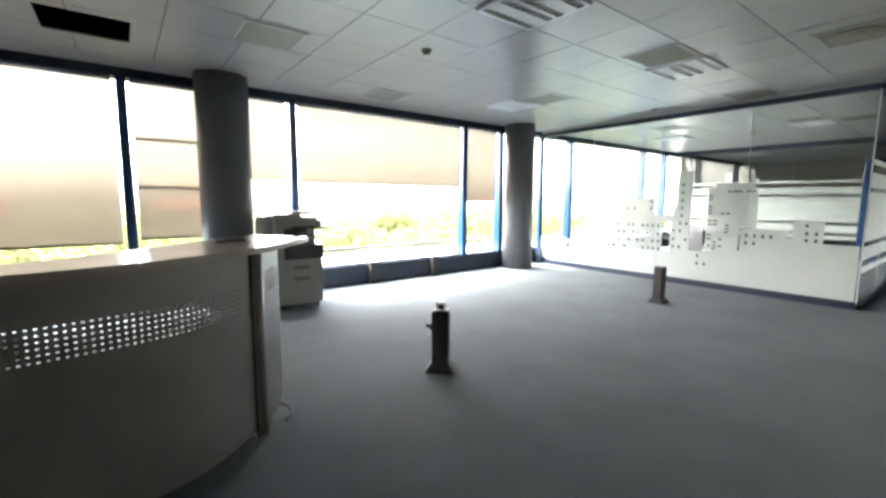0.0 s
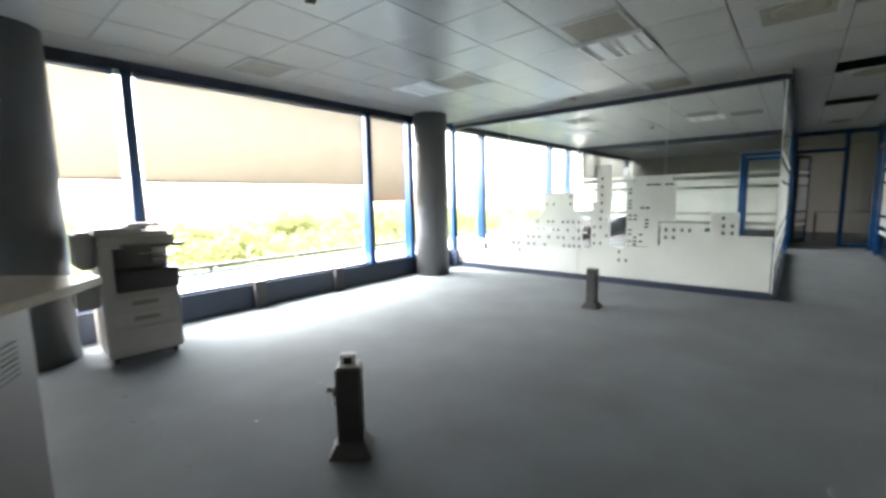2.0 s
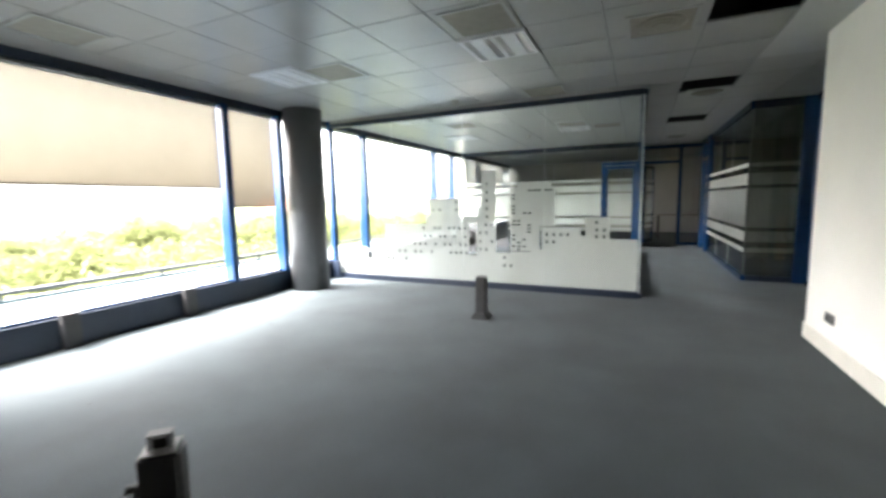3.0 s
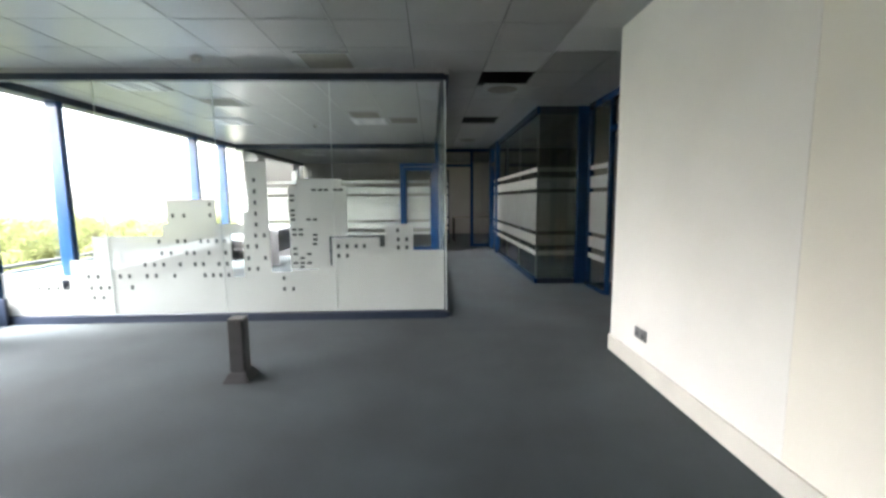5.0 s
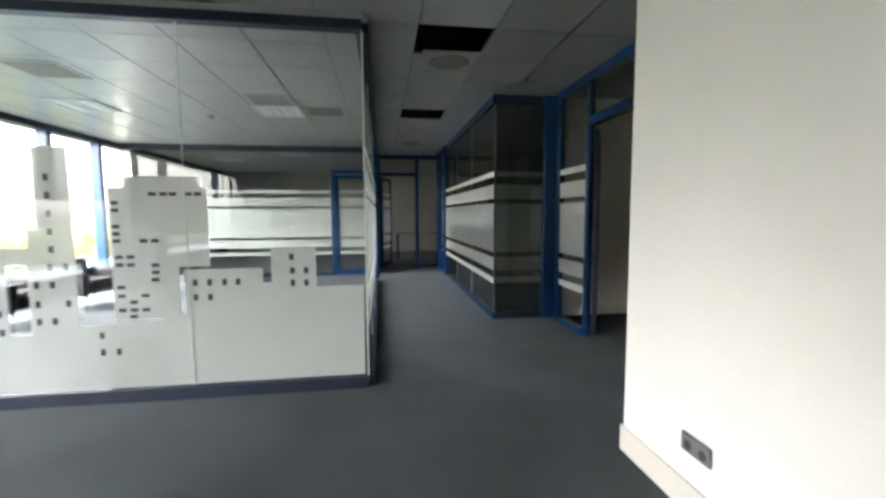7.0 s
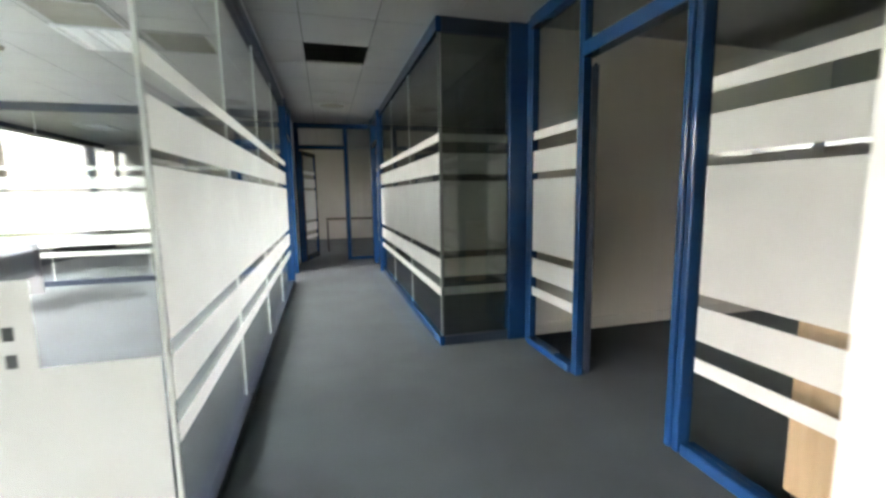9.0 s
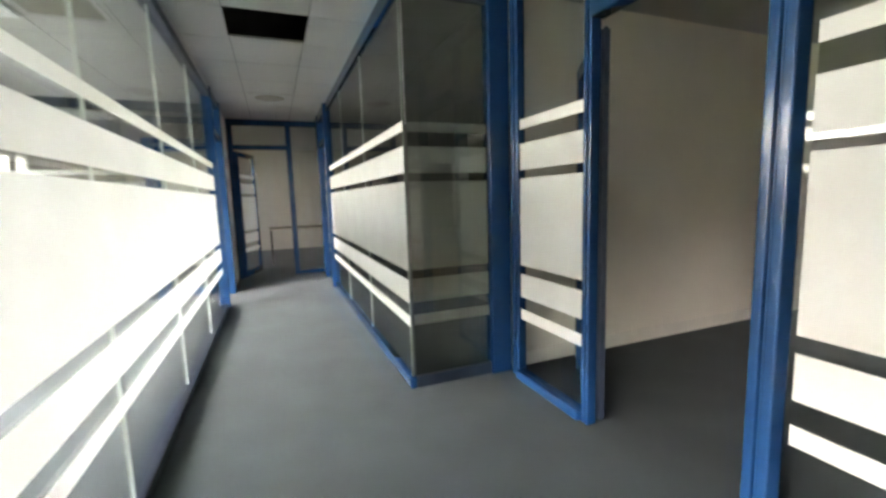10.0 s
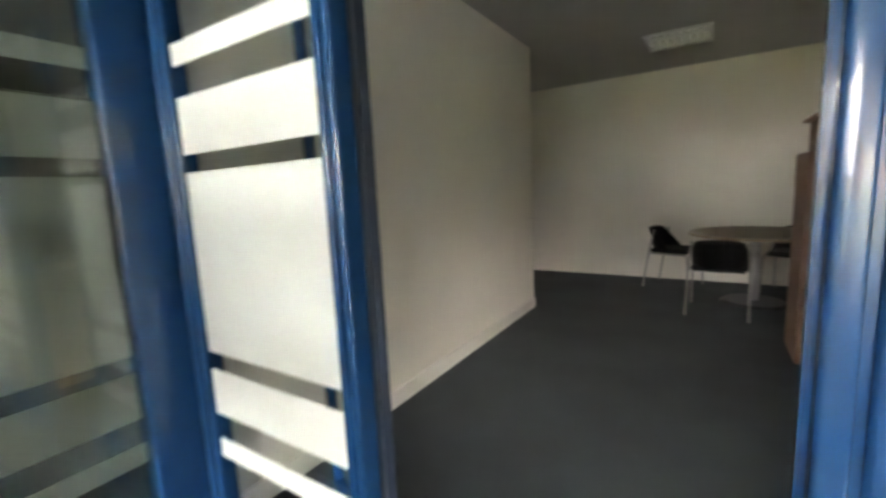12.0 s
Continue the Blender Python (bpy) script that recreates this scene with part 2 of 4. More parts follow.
def add_tube(bm, a, b, r, r2=None, n=16, caps=True):
    a, b = Vector(a), Vector(b)
    d = b - a
    res = bmesh.ops.create_cone(bm, cap_ends=caps, segments=n, radius1=r, radius2=r if r2 is None else r2, depth=d.length)
    q = d.to_track_quat("Z", "Y").to_matrix().to_4x4()
    bmesh.ops.transform(bm, matrix=Matrix.Translation((a + b) / 2) @ q, verts=res["verts"])
    for v in res["verts"]:
        for f in v.link_faces:
            if len(f.verts) == 4:
                f.smooth = True


def tubes(*items, n=16):
    bm = bmesh.new()
    for it in items:
        add_tube(bm, *it, n=n)
    return bm


def bent_tube(points, r, n=10):
    """A round bar along a line of points, one mesh, with smooth sides."""
    bm = bmesh.new()
    pts = [Vector(p) for p in points]
    rings = []
    for i, p in enumerate(pts):
        d = (pts[min(i + 1, len(pts) - 1)] - pts[max(i - 1, 0)]).normalized()
        q = d.to_track_quat("Z", "Y").to_matrix()
        rings.append([bm.verts.new(p + q @ Vector((r * math.cos(2 * math.pi * k / n), r * math.sin(2 * math.pi * k / n), 0))) for k in range(n)])
    for a, b in zip(rings, rings[1:]):
        for k in range(n):
            bm.faces.new((a[k], a[(k + 1) % n], b[(k + 1) % n], b[k])).smooth = True
    bm.faces.new(rings[0])
    bm.faces.new(rings[-1])
    return bm


def curve_points(ctrl, steps=10):
    """Points along a smooth line through the control points."""
    c = [Vector(p) for p in ctrl]
    c = [2 * c[0] - c[1]] + c + [2 * c[-1] - c[-2]]
    out = []
    for i in range(1, len(c) - 2):
        for k in range(steps):
            t = k / steps
            out.append(0.5 * ((2 * c[i]) + (c[i + 1] - c[i - 1]) * t + (2 * c[i - 1] - 5 * c[i] + 4 * c[i + 1] - c[i + 2]) * t * t + (3 * c[i] - c[i - 1] - 3 * c[i + 1] + c[i + 2]) * t ** 3))
    out.append(c[-2])
    return out


def slab(outline, z0, z1, bevel=0.0):
    """A plate with the given outline in plan."""
    bm = bmesh.new()
    f = bm.faces.new([bm.verts.new((p[0], p[1], z0)) for p in outline])
    ext = bmesh.ops.extrude_face_region(bm, geom=[f])
    bmesh.ops.translate(bm, vec=(0, 0, z1 - z0), verts=[v for v in ext["geom"] if isinstance(v, bmesh.types.BMVert)])
    if bevel:
        bmesh.ops.bevel(bm, geom=[e for e in bm.edges if abs(e.verts[0].co.z - e.verts[1].co.z) < 1e-6], offset=bevel, segments=2, affect='EDGES', clamp_overlap=True)
    return bm


def structure(ob, label, category):
    return tagged(ob, label, category, "", "structure")


STRIPES = ((1.735, 1.80), (1.47, 1.643), (0.823, 1.415), (0.60, 0.763), (0.44, 0.513))


def film_quads(axis, at, rects):
    """Film on a pane: rectangles (a0, a1, z0, z1) in the plane axis = at."""
    bm = bmesh.new()
    for a0, a1, z0, z1 in rects:
        c = ((a0, z0), (a1, z0), (a1, z1), (a0, z1))
        bm.faces.new([bm.verts.new((at, a, z) if axis == "x" else (a, at, z)) for a, z in c])
    return bm


def cut_rects(outline, holes):
    """Cells of the outline rectangles that lie in no hole."""
    us = sorted({v for r in outline + holes for v in r[:2]})
    zs = sorted({v for r in outline + holes for v in r[2:]})
    out = []
    for u0, u1 in zip(us, us[1:]):
        z_start = None
        for z0, z1 in zip(zs, zs[1:]):
            u, z = (u0 + u1) / 2, (z0 + z1) / 2
            solid = any(r[0] < u < r[1] and r[2] < z < r[3] for r in outline) and not any(r[0] < u < r[1] and r[2] < z < r[3] for r in holes)
            if solid and z_start is None:
                z_start = z0
            if not solid and z_start is not None:
                out.append((u0, u1, z_start, z0))
                z_start = None
        if z_start is not None:
            out.append((u0, u1, z_start, zs[-1]))
    return out


def post_part(parent, x, y, z0, z1, w=0.10, d=0.10):
    """An aluminium post: two crowned ribs with a groove between them on each wide face."""
    half = []
    for a0, a1 in ((-0.5, -0.07), (0.07, 0.5)):
        for k, t in enumerate((0, 0.015, 0.05, 0.11, 0.2, 0.5, 0.8, 0.89, 0.95, 0.985, 1)):
            half.append((w * (a0 + (a1 - a0) * t), d / 2 - 0.003 + 0.010 * (1 - (2 * t - 1) ** 10), k in (0, 10)))
        if a0 < 0:
            half += [(-0.07 * w, d / 2 - 0.008, True), (0.07 * w, d / 2 - 0.008, True)]
    ring = [(x + u, y - v, c) for u, v, c in half] + [(x - u, y + v, c) for u, v, c in half]
    bm = bmesh.new()
    lo = [bm.verts.new((u, v, z0)) for u, v, c in ring]
    hi = [bm.verts.new((u, v, z1)) for u, v, c in ring]
    n = len(ring)
    for k in range(n):
        bm.faces.new((lo[k], lo[(k + 1) % n], hi[(k + 1) % n], hi[k])).smooth = True
    for k in range(n):
        if ring[k][2]:
            bm.edges.get((lo[k], hi[k])).smooth = False
    bm.faces.new(lo[::-1])
    bm.faces.new(hi)
    return part("post", bm, BLUE, parent)


def glass_run(name, label, axis, at, a0, a1, joints, rail=BLUE, top=0.12, low=0.085, depth=0.09, stripes=True, z_top=CEIL, glazing=GLASS, side=1, packer=0.0):
    """A glazed partition along one axis: rails, panes between the joints, seals, striped film."""
    e = structure(empty(name, 0, 0, 0), label, "glass partition")

    def b(u0, u1, d0, d1, z0, z1):
        return (at + d0, at + d1, u0, u1, z0, z1) if axis == "x" else (u0, u1, at + d0, at + d1, z0, z1)
    part("top_rail", boxes(b(a0, a1, -depth / 2, depth / 2, z_top - top, z_top - 0.002 - packer), bevel=0.005), rail, e)
    if packer:
        part("head_packer", boxes(b(a0, a1, -depth / 2 + 0.004, depth / 2 - 0.004, z_top - packer, z_top - 0.002)), TILE, e, "off-white packer between rail and ceiling")
    part("bottom_rail", boxes(b(a0, a1, -depth / 2, depth / 2, 0.001, low), bevel=0.005), rail, e)
    marks = [a0] + list(joints) + [a1]
    for u0, u1 in zip(marks, marks[1:]):
        part("glass_pane", boxes(b(u0 + 0.0022, u1 - 0.0022, -0.005, 0.005, low, z_top - top)), glazing, e)
    for u in joints:
        part("joint_seal", boxes(b(u - 0.002, u + 0.002, -0.006, 0.006, low, z_top - top)), LIT_GLASS_EDGE, e)
    if stripes:
        for z0, z1 in STRIPES:
            part("film_stripe", film_quads(axis, at + 0.008 * side, [(a0 + 0.005, a1 - 0.005, z0, z1)]), FROST, e, "white frosted film stripe")
    return e


# ---- floor, ceiling, walls ----
floor = part("floor", boxes((-5, 20, -8, WY + 0.1, -0.3, 0)), CARPET)
structure(floor, "worn blue-grey office carpet with faint stains", "floor")

OPEN_TILES = ((7.31, 7.90, 0.13, 0.72), (9.87, 10.46, 0.12, 0.72), (4.78, 5.38, 0.13, 0.72), (-0.22, 0.37, 4.56, 5.14))
TX, TY = 3.573, 2.655


def ceiling_mesh():
    bm = bmesh.new()

    def tile(x0, x1, y0, y1):
        cell = (x0 + 0.005, x1 - 0.005, y0 + 0.005, y1 - 0.005)
        cuts = [h for h in OPEN_TILES if h[0] < x1 and h[1] > x0 and h[2] < y1 and h[3] > y0]
        for a0, a1, b0, b1 in (cut_rects([cell], [(max(h[0], cell[0]), min(h[1], cell[1]), max(h[2], cell[2]), min(h[3], cell[3])) for h in cuts]) if cuts else [cell]):
            if a1 - a0 > 0.002 and b1 - b0 > 0.002:
                add_box(bm, a0, a1, b0, b1, CEIL, CEIL + 0.014)
    xs = [TX + 0.6 * k for k in range(-14, 28)]
    ys = [TY + 0.6 * k for k in range(-2, 6)]
    for x0, x1 in zip(xs, xs[1:]):
        for y0, y1 in zip(ys, ys[1:]):
            tile(x0, x1, y0, y1)
    tile(xs[0], xs[-1], ys[-1], WY + 0.1)
    hx = 7.31
    cx = [hx + 0.64 * k for k in range(-19, 21)]
    for x0, x1 in zip(cx, cx[1:]):
        for y0, y1 in ((0.72, ys[0]), (0.125, 0.72), (-0.47, 0.125), (-1.07, -0.47)):
            tile(x0, x1, y0, y1)
    tile(-5.0, 20.0, -8.3, -1.07)          # plain plasterboard over the rear rooms
    # backing above the joints, left open over the missing tiles
    us = sorted({-5.0, 20.0, *[v for h in OPEN_TILES for v in (h[0], h[1])]})
    vs = sorted({-8.3, WY + 0.1, *[v for h in OPEN_TILES for v in (h[2], h[3])]})
    for x0, x1 in zip(us, us[1:]):
        for y0, y1 in zip(vs, vs[1:]):
            u, v = (x0 + x1) / 2, (y0 + y1) / 2
            if not any(h[0] < u < h[1] and h[2] < v < h[3] for h in OPEN_TILES):
                for q in add_box(bm, x0, x1, y0, y1, CEIL + 0.010, CEIL + 0.022):
                    for f in q.link_faces:
                        f.material_index = 1
    return bm


ceiling = part("ceiling", ceiling_mesh(), TILE)
ceiling.data.materials.append(GRID_BAR)
structure(ceiling, "suspended ceiling of square off-white tiles, some missing", "ceiling")
strip = part("ceiling_strip", boxes((-5.0, 6.109, -0.268, 0.122, CEIL - 0.006, CEIL - 0.001), (6.111, 6.65, -0.55, 0.122, CEIL - 0.006, CEIL - 0.001)), PLASTER)
structure(strip, "smooth pale plasterboard strip along the white wall", "ceiling")
slab_above = part("ceiling_slab", boxes((-5.2, 20.2, -8.5, 6.6, 3.2, 3.5)), VOID_SHADE)
structure(slab_above, "concrete slab above the ceiling tiles, blackened as an unlit void", "ceiling slab")

base = part("wall_north", boxes((-5, 20, WY - 0.01, WY + 0.22, 0.0, 0.29), bevel=0.006), NAVY_SHADE)
structure(base, "low dark navy upstand under the windows", "wall")
head = part("wall_north_head", boxes((-5, 20, WY - 0.01, WY + 0.25, 2.61, 3.2), bevel=0.006), NAVY_SHADE)
structure(head, "dark navy beam above the windows", "wall")
for nm, bxx, mat, lab in (
        ("wall_west", (-5.2, -5.0, -8.5, 6.6, -0.3, 3.2), DIMMED_WALL, "unseen wall closing the office, greyed to cut bounced light"),
        ("wall_east", (18.8, 19.0, -8.5, 6.3, -0.3, 3.2), FAR_WALL_DIMMED, "cream wall at the far end, darkened in its colour as shade"),
        ("wall_south", (-5.0, 18.8, -6.85, -6.65, 0.0, CEIL + 0.012), CREAM_WALL, "cream painted back wall of the office rooms"),
        ("wall_room_side", (BX + 0.01, BX + 0.13, -4.69, DY - 0.02, 0.0, CEIL), CREAM_WALL, "cream painted partition wall beside the open door"),
        ("wall_room_far", (11.0, 11.12, -6.65, -4.0, 0.0, CEIL), CREAM_WALL, "cream painted wall in the room's corner"),
        ("wall_room_end", (BX + 0.13, 11.0, -4.2, -4.08, 0.0, CEIL), CREAM_WALL, "cream painted wall behind the partition")):
    structure(part(nm, boxes(bxx), mat), lab, "wall")
white = part("wall_white", boxes((4.285, 6.11, DY - 0.06, -0.27, 0.0, CEIL), bevel=0.002, segments=1), WHITE_WALL)
structure(white, "bright white painted wall with a socket", "wall")
# Out of view; grey keeps reflected light low near the reception.
structure(part("wall_south_west", boxes((-5.0, 2.2, DY - 0.06, -0.275, 0.0, CEIL)), DIMMED_WALL), "unseen wall behind the reception, greyed to cut bounced light", "wall")
structure(part("wall_white_end", boxes((2.2005, 4.2845, DY - 0.06, -0.272, 0.0, CEIL)), WARM_WALL), "flush white wall panel beyond a thin seam", "wall")
structure(part("baseboard", boxes((2.2, 6.122, -0.27, -0.256, 0.0, 0.14), (6.111, 6.124, DY, -0.257, 0.0, 0.14), bevel=0.003), SKIRTING), "cream painted baseboard along the white wall", "baseboard")
structure(part("baseboard_room", boxes((BX - 0.006, BX + 0.01, -4.69, DY - 0.12, 0.0, 0.11), bevel=0.003), SKIRTING), "cream baseboard along the room's side wall", "baseboard")

# Added in place of further windows, to keep daylight out of the far end.
structure(part("wall_north_blocker", boxes((13.65, 18.8, WY, WY + 0.2, 0.29, 2.62)), CREAM_WALL), "added cream wall that keeps window light off the far end", "wall")
structure(part("wall_north_west", boxes((-5.0, -3.45, WY, WY + 0.2, 0.29, 2.62)), CREAM_WALL), "plain cream wall before the first window", "wall")
for cx, cy in ((1.225, 5.79), (6.30, 5.81)):
    p = part("pillar", tubes(((cx, cy, 0), (cx, cy, CEIL + 0.01), 0.283), n=64), STEEL_GREY)
    structure(p, "round grey painted concrete pillar by the windows", "pillar")

# ---- windows ----
MULLIONS = (-3.4, 0.29, 1.22, 2.13, 5.18, 6.10, 8.30, 11.48, 12.68, 13.6)
for i, (x0, x1) in enumerate(zip(MULLIONS, MULLIONS[1:])):
    w = structure(empty("window_%d" % (i + 1), 0, 0, 0), "tall window with blue painted mullions and clear glass", "window")
    bm = boxes((x0 - 0.05, x0 + 0.05, WY - 0.02, WY + 0.14, 0.285, 2.615), (x0 - 0.03, x0 + 0.03, WY - 0.035, WY - 0.018, 0.285, 2.615), bevel=0.004)
    part("mullion", bm, BLUE, w)
    part("window_sill", boxes((x0 + 0.05, x1 - 0.05, WY + 0.04, WY + 0.14, 0.287, 0.32), bevel=0.004), BLUE, w)
    pane = part("pane", boxes((x0 + 0.05, x1 - 0.05, WY + 0.09, WY + 0.10, 0.32, 2.612)), PANE, w)
    pane.visible_shadow = False


def blind(x0, x1, low, sag=0.0, bands=()):
    e = tagged(empty("roller_blind", (x0 + x1) / 2, WY + 0.05, 2.6), "cream fabric roller blind pulled partly down", "roller blind", "window blinds")
    w, h = (x1 - x0) / 2, 2.6 - low
    bm = bmesh.new()
    nx, nz = 40, 24
    grid = []
    for j in range(nz + 1):
        row = []
        for k in range(nx + 1):
            x, z = -w + 2 * w * k / nx, -h * j / nz
            y = 0.006 * math.sin(3.1 * x + 1.5 * z) + sag * math.sin(2.2 * x - 2.6 * z) * (j / nz) ** 0.7
            row.append(bm.verts.new((x, y, z)))
        grid.append(row)
    for j in range(nz):
        for k in range(nx):
            bm.faces.new((grid[j][k], grid[j][k + 1], grid[j + 1][k + 1], grid[j + 1][k])).smooth = True
    part("fabric", bm, BLIND, e)
    part("bottom_bar", boxes((-w, w, -0.008, 0.008, -h - 0.02, -h + 0.006), bevel=0.004), BLIND_BAR, e)
    part("roller", tubes(((-w, 0, -0.01), (w, 0, -0.01), 0.022)), ALU, e)
    for z in bands:
        part("batten", boxes((-w + 0.01, w, 0.012, 0.02, z - 2.6 - 0.018, z - 2.6 + 0.018)), BLIND_BAR, e, "thin batten sewn across the blind")
    return e


blind(-3.32, 0.21, 0.80)
blind(0.37, 1.14, 0.84, 0, (1.97, 1.43))
blind(1.30, 2.04, 1.57)
blind(2.21, 5.09, 1.55, 0.012)
blind(5.26, 5.99, 1.30)

# ---- first glass room ----
front = glass_run("glass_wall_front", "frameless glass office wall with frosted skyline film", "x", PX, PY, 6.05, (2.36, 3.585, 4.81), rail=NAVY_SHADE, stripes=False, packer=0.05)
SKYLINE = [(1.16, 1.5, 0.09, 0.77), (1.5, 1.81, 0.09, 1.06), (1.81, 1.87, 0.09, 0.81), (1.87, 2.395, 0.09, 0.915),
           (2.425, 2.85, 0.09, 1.485), (2.22, 2.425, 0.935, 1.485), (2.395, 2.425, 0.09, 0.60), (2.27, 2.75, 1.485, 1.56),
           (2.85, 3.07, 0.09, 0.54), (3.07, 3.29, 0.09, 1.75), (3.29, 3.35, 0.09, 1.21), (3.35, 3.64, 0.09, 1.08), (3.64, 4.16, 0.09, 1.345),
           (4.16, 4.22, 0.09, 1.08), (4.22, 4.98, 0.09, 0.955), (4.98, 5.24, 0.09, 0.70), (5.24, 5.36, 0.09, 0.53), (5.36, 6.04, 0.09, 0.56)]
DOTS = []
HOLES = [(3.365, 3.495, 0.49, 0.97), (5.27, 5.35, 0.37, 0.48), (2.55, 2.86, 0.562, 0.574)]


def dots(z, ys, w=0.032, h=0.046):
    DOTS.extend((y - w / 2, y + w / 2, z - h / 2, z + h / 2) for y in ys)


dots(0.895, (3.56, 3.65, 3.74, 3.82, 3.99, 4.07, 4.27))
dots(0.765, (3.56, 3.74, 3.90, 3.98, 4.15, 4.25))
dots(0.64, (3.55, 3.64, 3.81, 3.90, 4.06, 4.24, 4.34, 4.44))
dots(0.515, (3.54, 3.63, 3.71, 3.80, 4.13, 4.33, 4.43, 4.62, 4.72, 4.96, 5.06))
dots(0.39, (4.6, 4.85, 4.94, 5.04, 5.30, 5.40, 5.5, 5.6))
dots(0.28, (4.92, 5.02))
dots(1.295, (3.70,))
dots(1.175, (3.70, 4.10, 3.98))
dots(0.95, (3.13, 3.225))
dots(0.83, (3.22, 3.315))
dots(0.70, (3.13, 3.315))
dots(0.58, (3.22, 3.315))
for z in (1.07, 1.19, 1.31, 1.43, 1.55):
    dots(z, (3.21,))
dots(0.47, (2.94,))
dots(0.35, (2.84, 2.94))
dots(0.82, (2.04, 2.13, 2.23, 2.325))
dots(0.715, (2.23, 2.325))
dots(0.99, (1.67,))
dots(0.89, (1.57, 1.665))
dots(0.80, (1.57, 1.665))
for z, ys in ((1.01, (2.80, 2.73)), (0.955, (2.80, 2.73)), (0.95, (2.575,)), (0.90, (2.575,)), (0.85, (2.58,)), (0.80, (2.80,)), (0.74, (2.80, 2.65)),
              (0.695, (2.725,)), (0.64, (2.80, 2.725, 2.65)), (0.595, (2.73,)), (1.12, (2.64, 2.57, 2.81)), (1.17, (2.81,)), (1.22, (2.81,)),
              (1.33, (2.81,)), (1.38, (2.81,)), (1.44, (2.57, 2.50, 2.44, 2.34, 2.28))):
    dots(z, ys, 0.05, 0.026)
part("film", film_quads("x", PX + 0.008, cut_rects(SKYLINE, HOLES + DOTS)), FROST, front, "white frosted film cut as a skyline with window dots")
# Dots are see-through; grey fills stand for the dark room behind.
part("cutout_fills", film_quads("x", PX + 0.008, DOTS), DOT, front, "small grey squares for the dark behind see-through dots")
part("end_post", boxes((PX - 0.05, PX + 0.05, 6.0, 6.075, 0, CEIL - 0.002), bevel=0.004), BLUE, front)
part("base_block", boxes((PX - 0.09, PX - 0.047, 5.9, 6.07, 0.001, 0.30), bevel=0.005), NAVY_SHADE, front)

corridor_left = glass_run("glass_wall_corridor_left", "glass corridor wall with white striped frosted film", "y", PY, PX + 0.012, 12.2, (8.43, 9.68, 10.93), rail=NAVY_SHADE, low=0.05, packer=0.05, side=-1)
part("corner_edge", boxes((PX - 0.006, PX + 0.012, PY - 0.006, PY + 0.006, 0.085, CEIL - 0.12)), LIT_GLASS_EDGE, corridor_left)
post_part(corridor_left, 12.24, PY, 0.001, CEIL - 0.002, 0.08, 0.10)
post_part(corridor_left, 13.14, PY, 0.001, CEIL - 0.002, 0.08, 0.10)
part("transom", boxes((12.28, 13.10, PY - 0.045, PY + 0.045, 2.16, 2.24), (12.28, 13.10, PY - 0.045, PY + 0.045, 2.6, 2.698), bevel=0.004), BLUE, corridor_left)

far_wall = glass_run("glass_wall_far", "glass partition with striped film and dark rails", "x", P2, 2.06, 6.05, (3.3, 4.6), rail=NAVY_SHADE)
part("film_tower", film_quads("x", P2 - 0.008, [(4.6, 4.75, 1.81, 2.05)]), FROST, far_wall, "taller block of frosted film")
post_part(far_wall, P2, 2.02, 0.001, 2.22, 0.09, 0.08)
post_part(far_wall, P2, 1.20, 0.001, 2.22, 0.09, 0.08)
part("transom", boxes((P2 - 0.045, P2 + 0.045, 1.24, 1.98, 2.14, 2.22), bevel=0.004), BLUE, far_wall)
part("top_rail", boxes((P2 - 0.045, P2 + 0.045, 1.18, 2.058, 2.58, 2.698), bevel=0.005), NAVY_SHADE, far_wall)
part("over_light", boxes((P2 - 0.005, P2 + 0.005, 1.18, 2.058, 2.222, 2.58)), GLASS, far_wall)


def glazed_door(x, y, turn, width=0.76, height=2.12):
    """Glass door leaf in a blue frame; hinge at the origin, leaf along +x."""
    d = tagged(empty("glass_door", x, y, 0.0, turn), "glazed door leaf with a blue metal frame", "door")
    part("stile", boxes((0, 0.07, -0.02, 0.02, 0.008, height), bevel=0.004), BLUE, d)
    part("stile", boxes((width - 0.07, width, -0.02, 0.02, 0.008, height), bevel=0.004), BLUE, d)
    part("rail", boxes((0.07, width - 0.07, -0.019, 0.019, height - 0.08, height), bevel=0.003), BLUE, d)
    part("rail", boxes((0.07, width - 0.07, -0.019, 0.019, 0.008, 0.12), bevel=0.003), BLUE, d)
    pane = part("glass_pane", boxes((0.07, width - 0.07, -0.004, 0.004, 0.12, height - 0.08)), GLASS, d)
    pane.visible_shadow = False
    for z0, z1 in STRIPES:
        part("film_stripe", film_quads("y", -0.006, [(0.08, width - 0.08, z0, z1)]), FROST, d, "white frosted film stripe")
    h = boxes((width - 0.05, width - 0.02, -0.032, -0.019, 1.04, 1.24), bevel=0.003)
    add_tube(h, (width - 0.035, -0.03, 1.17), (width - 0.035, -0.06, 1.17), 0.008)
    add_tube(h, (width - 0.035, -0.058, 1.17), (width - 0.15, -0.058, 1.17), 0.009)
    part("handle", h, CHROME, d, "chrome lever handle")
    return d


glazed_door(P2, 1.24, 90, 0.735)

# ---- corridor, second glass room ----
box_front = glass_run("glass_wall_corridor_right", "glass corridor wall with striped film on blue rails", "y", BY, BX - 0.022, 12.8, (10.3, 11.55), depth=0.045, glazing=GREENISH)
box_side = glass_run("glass_wall_return", "glass return panel with striped film", "x", BX, DY + 0.153, BY - 0.023, (), rail=NAVY_SHADE, depth=0.044, glazing=DIMMING_GLASS)
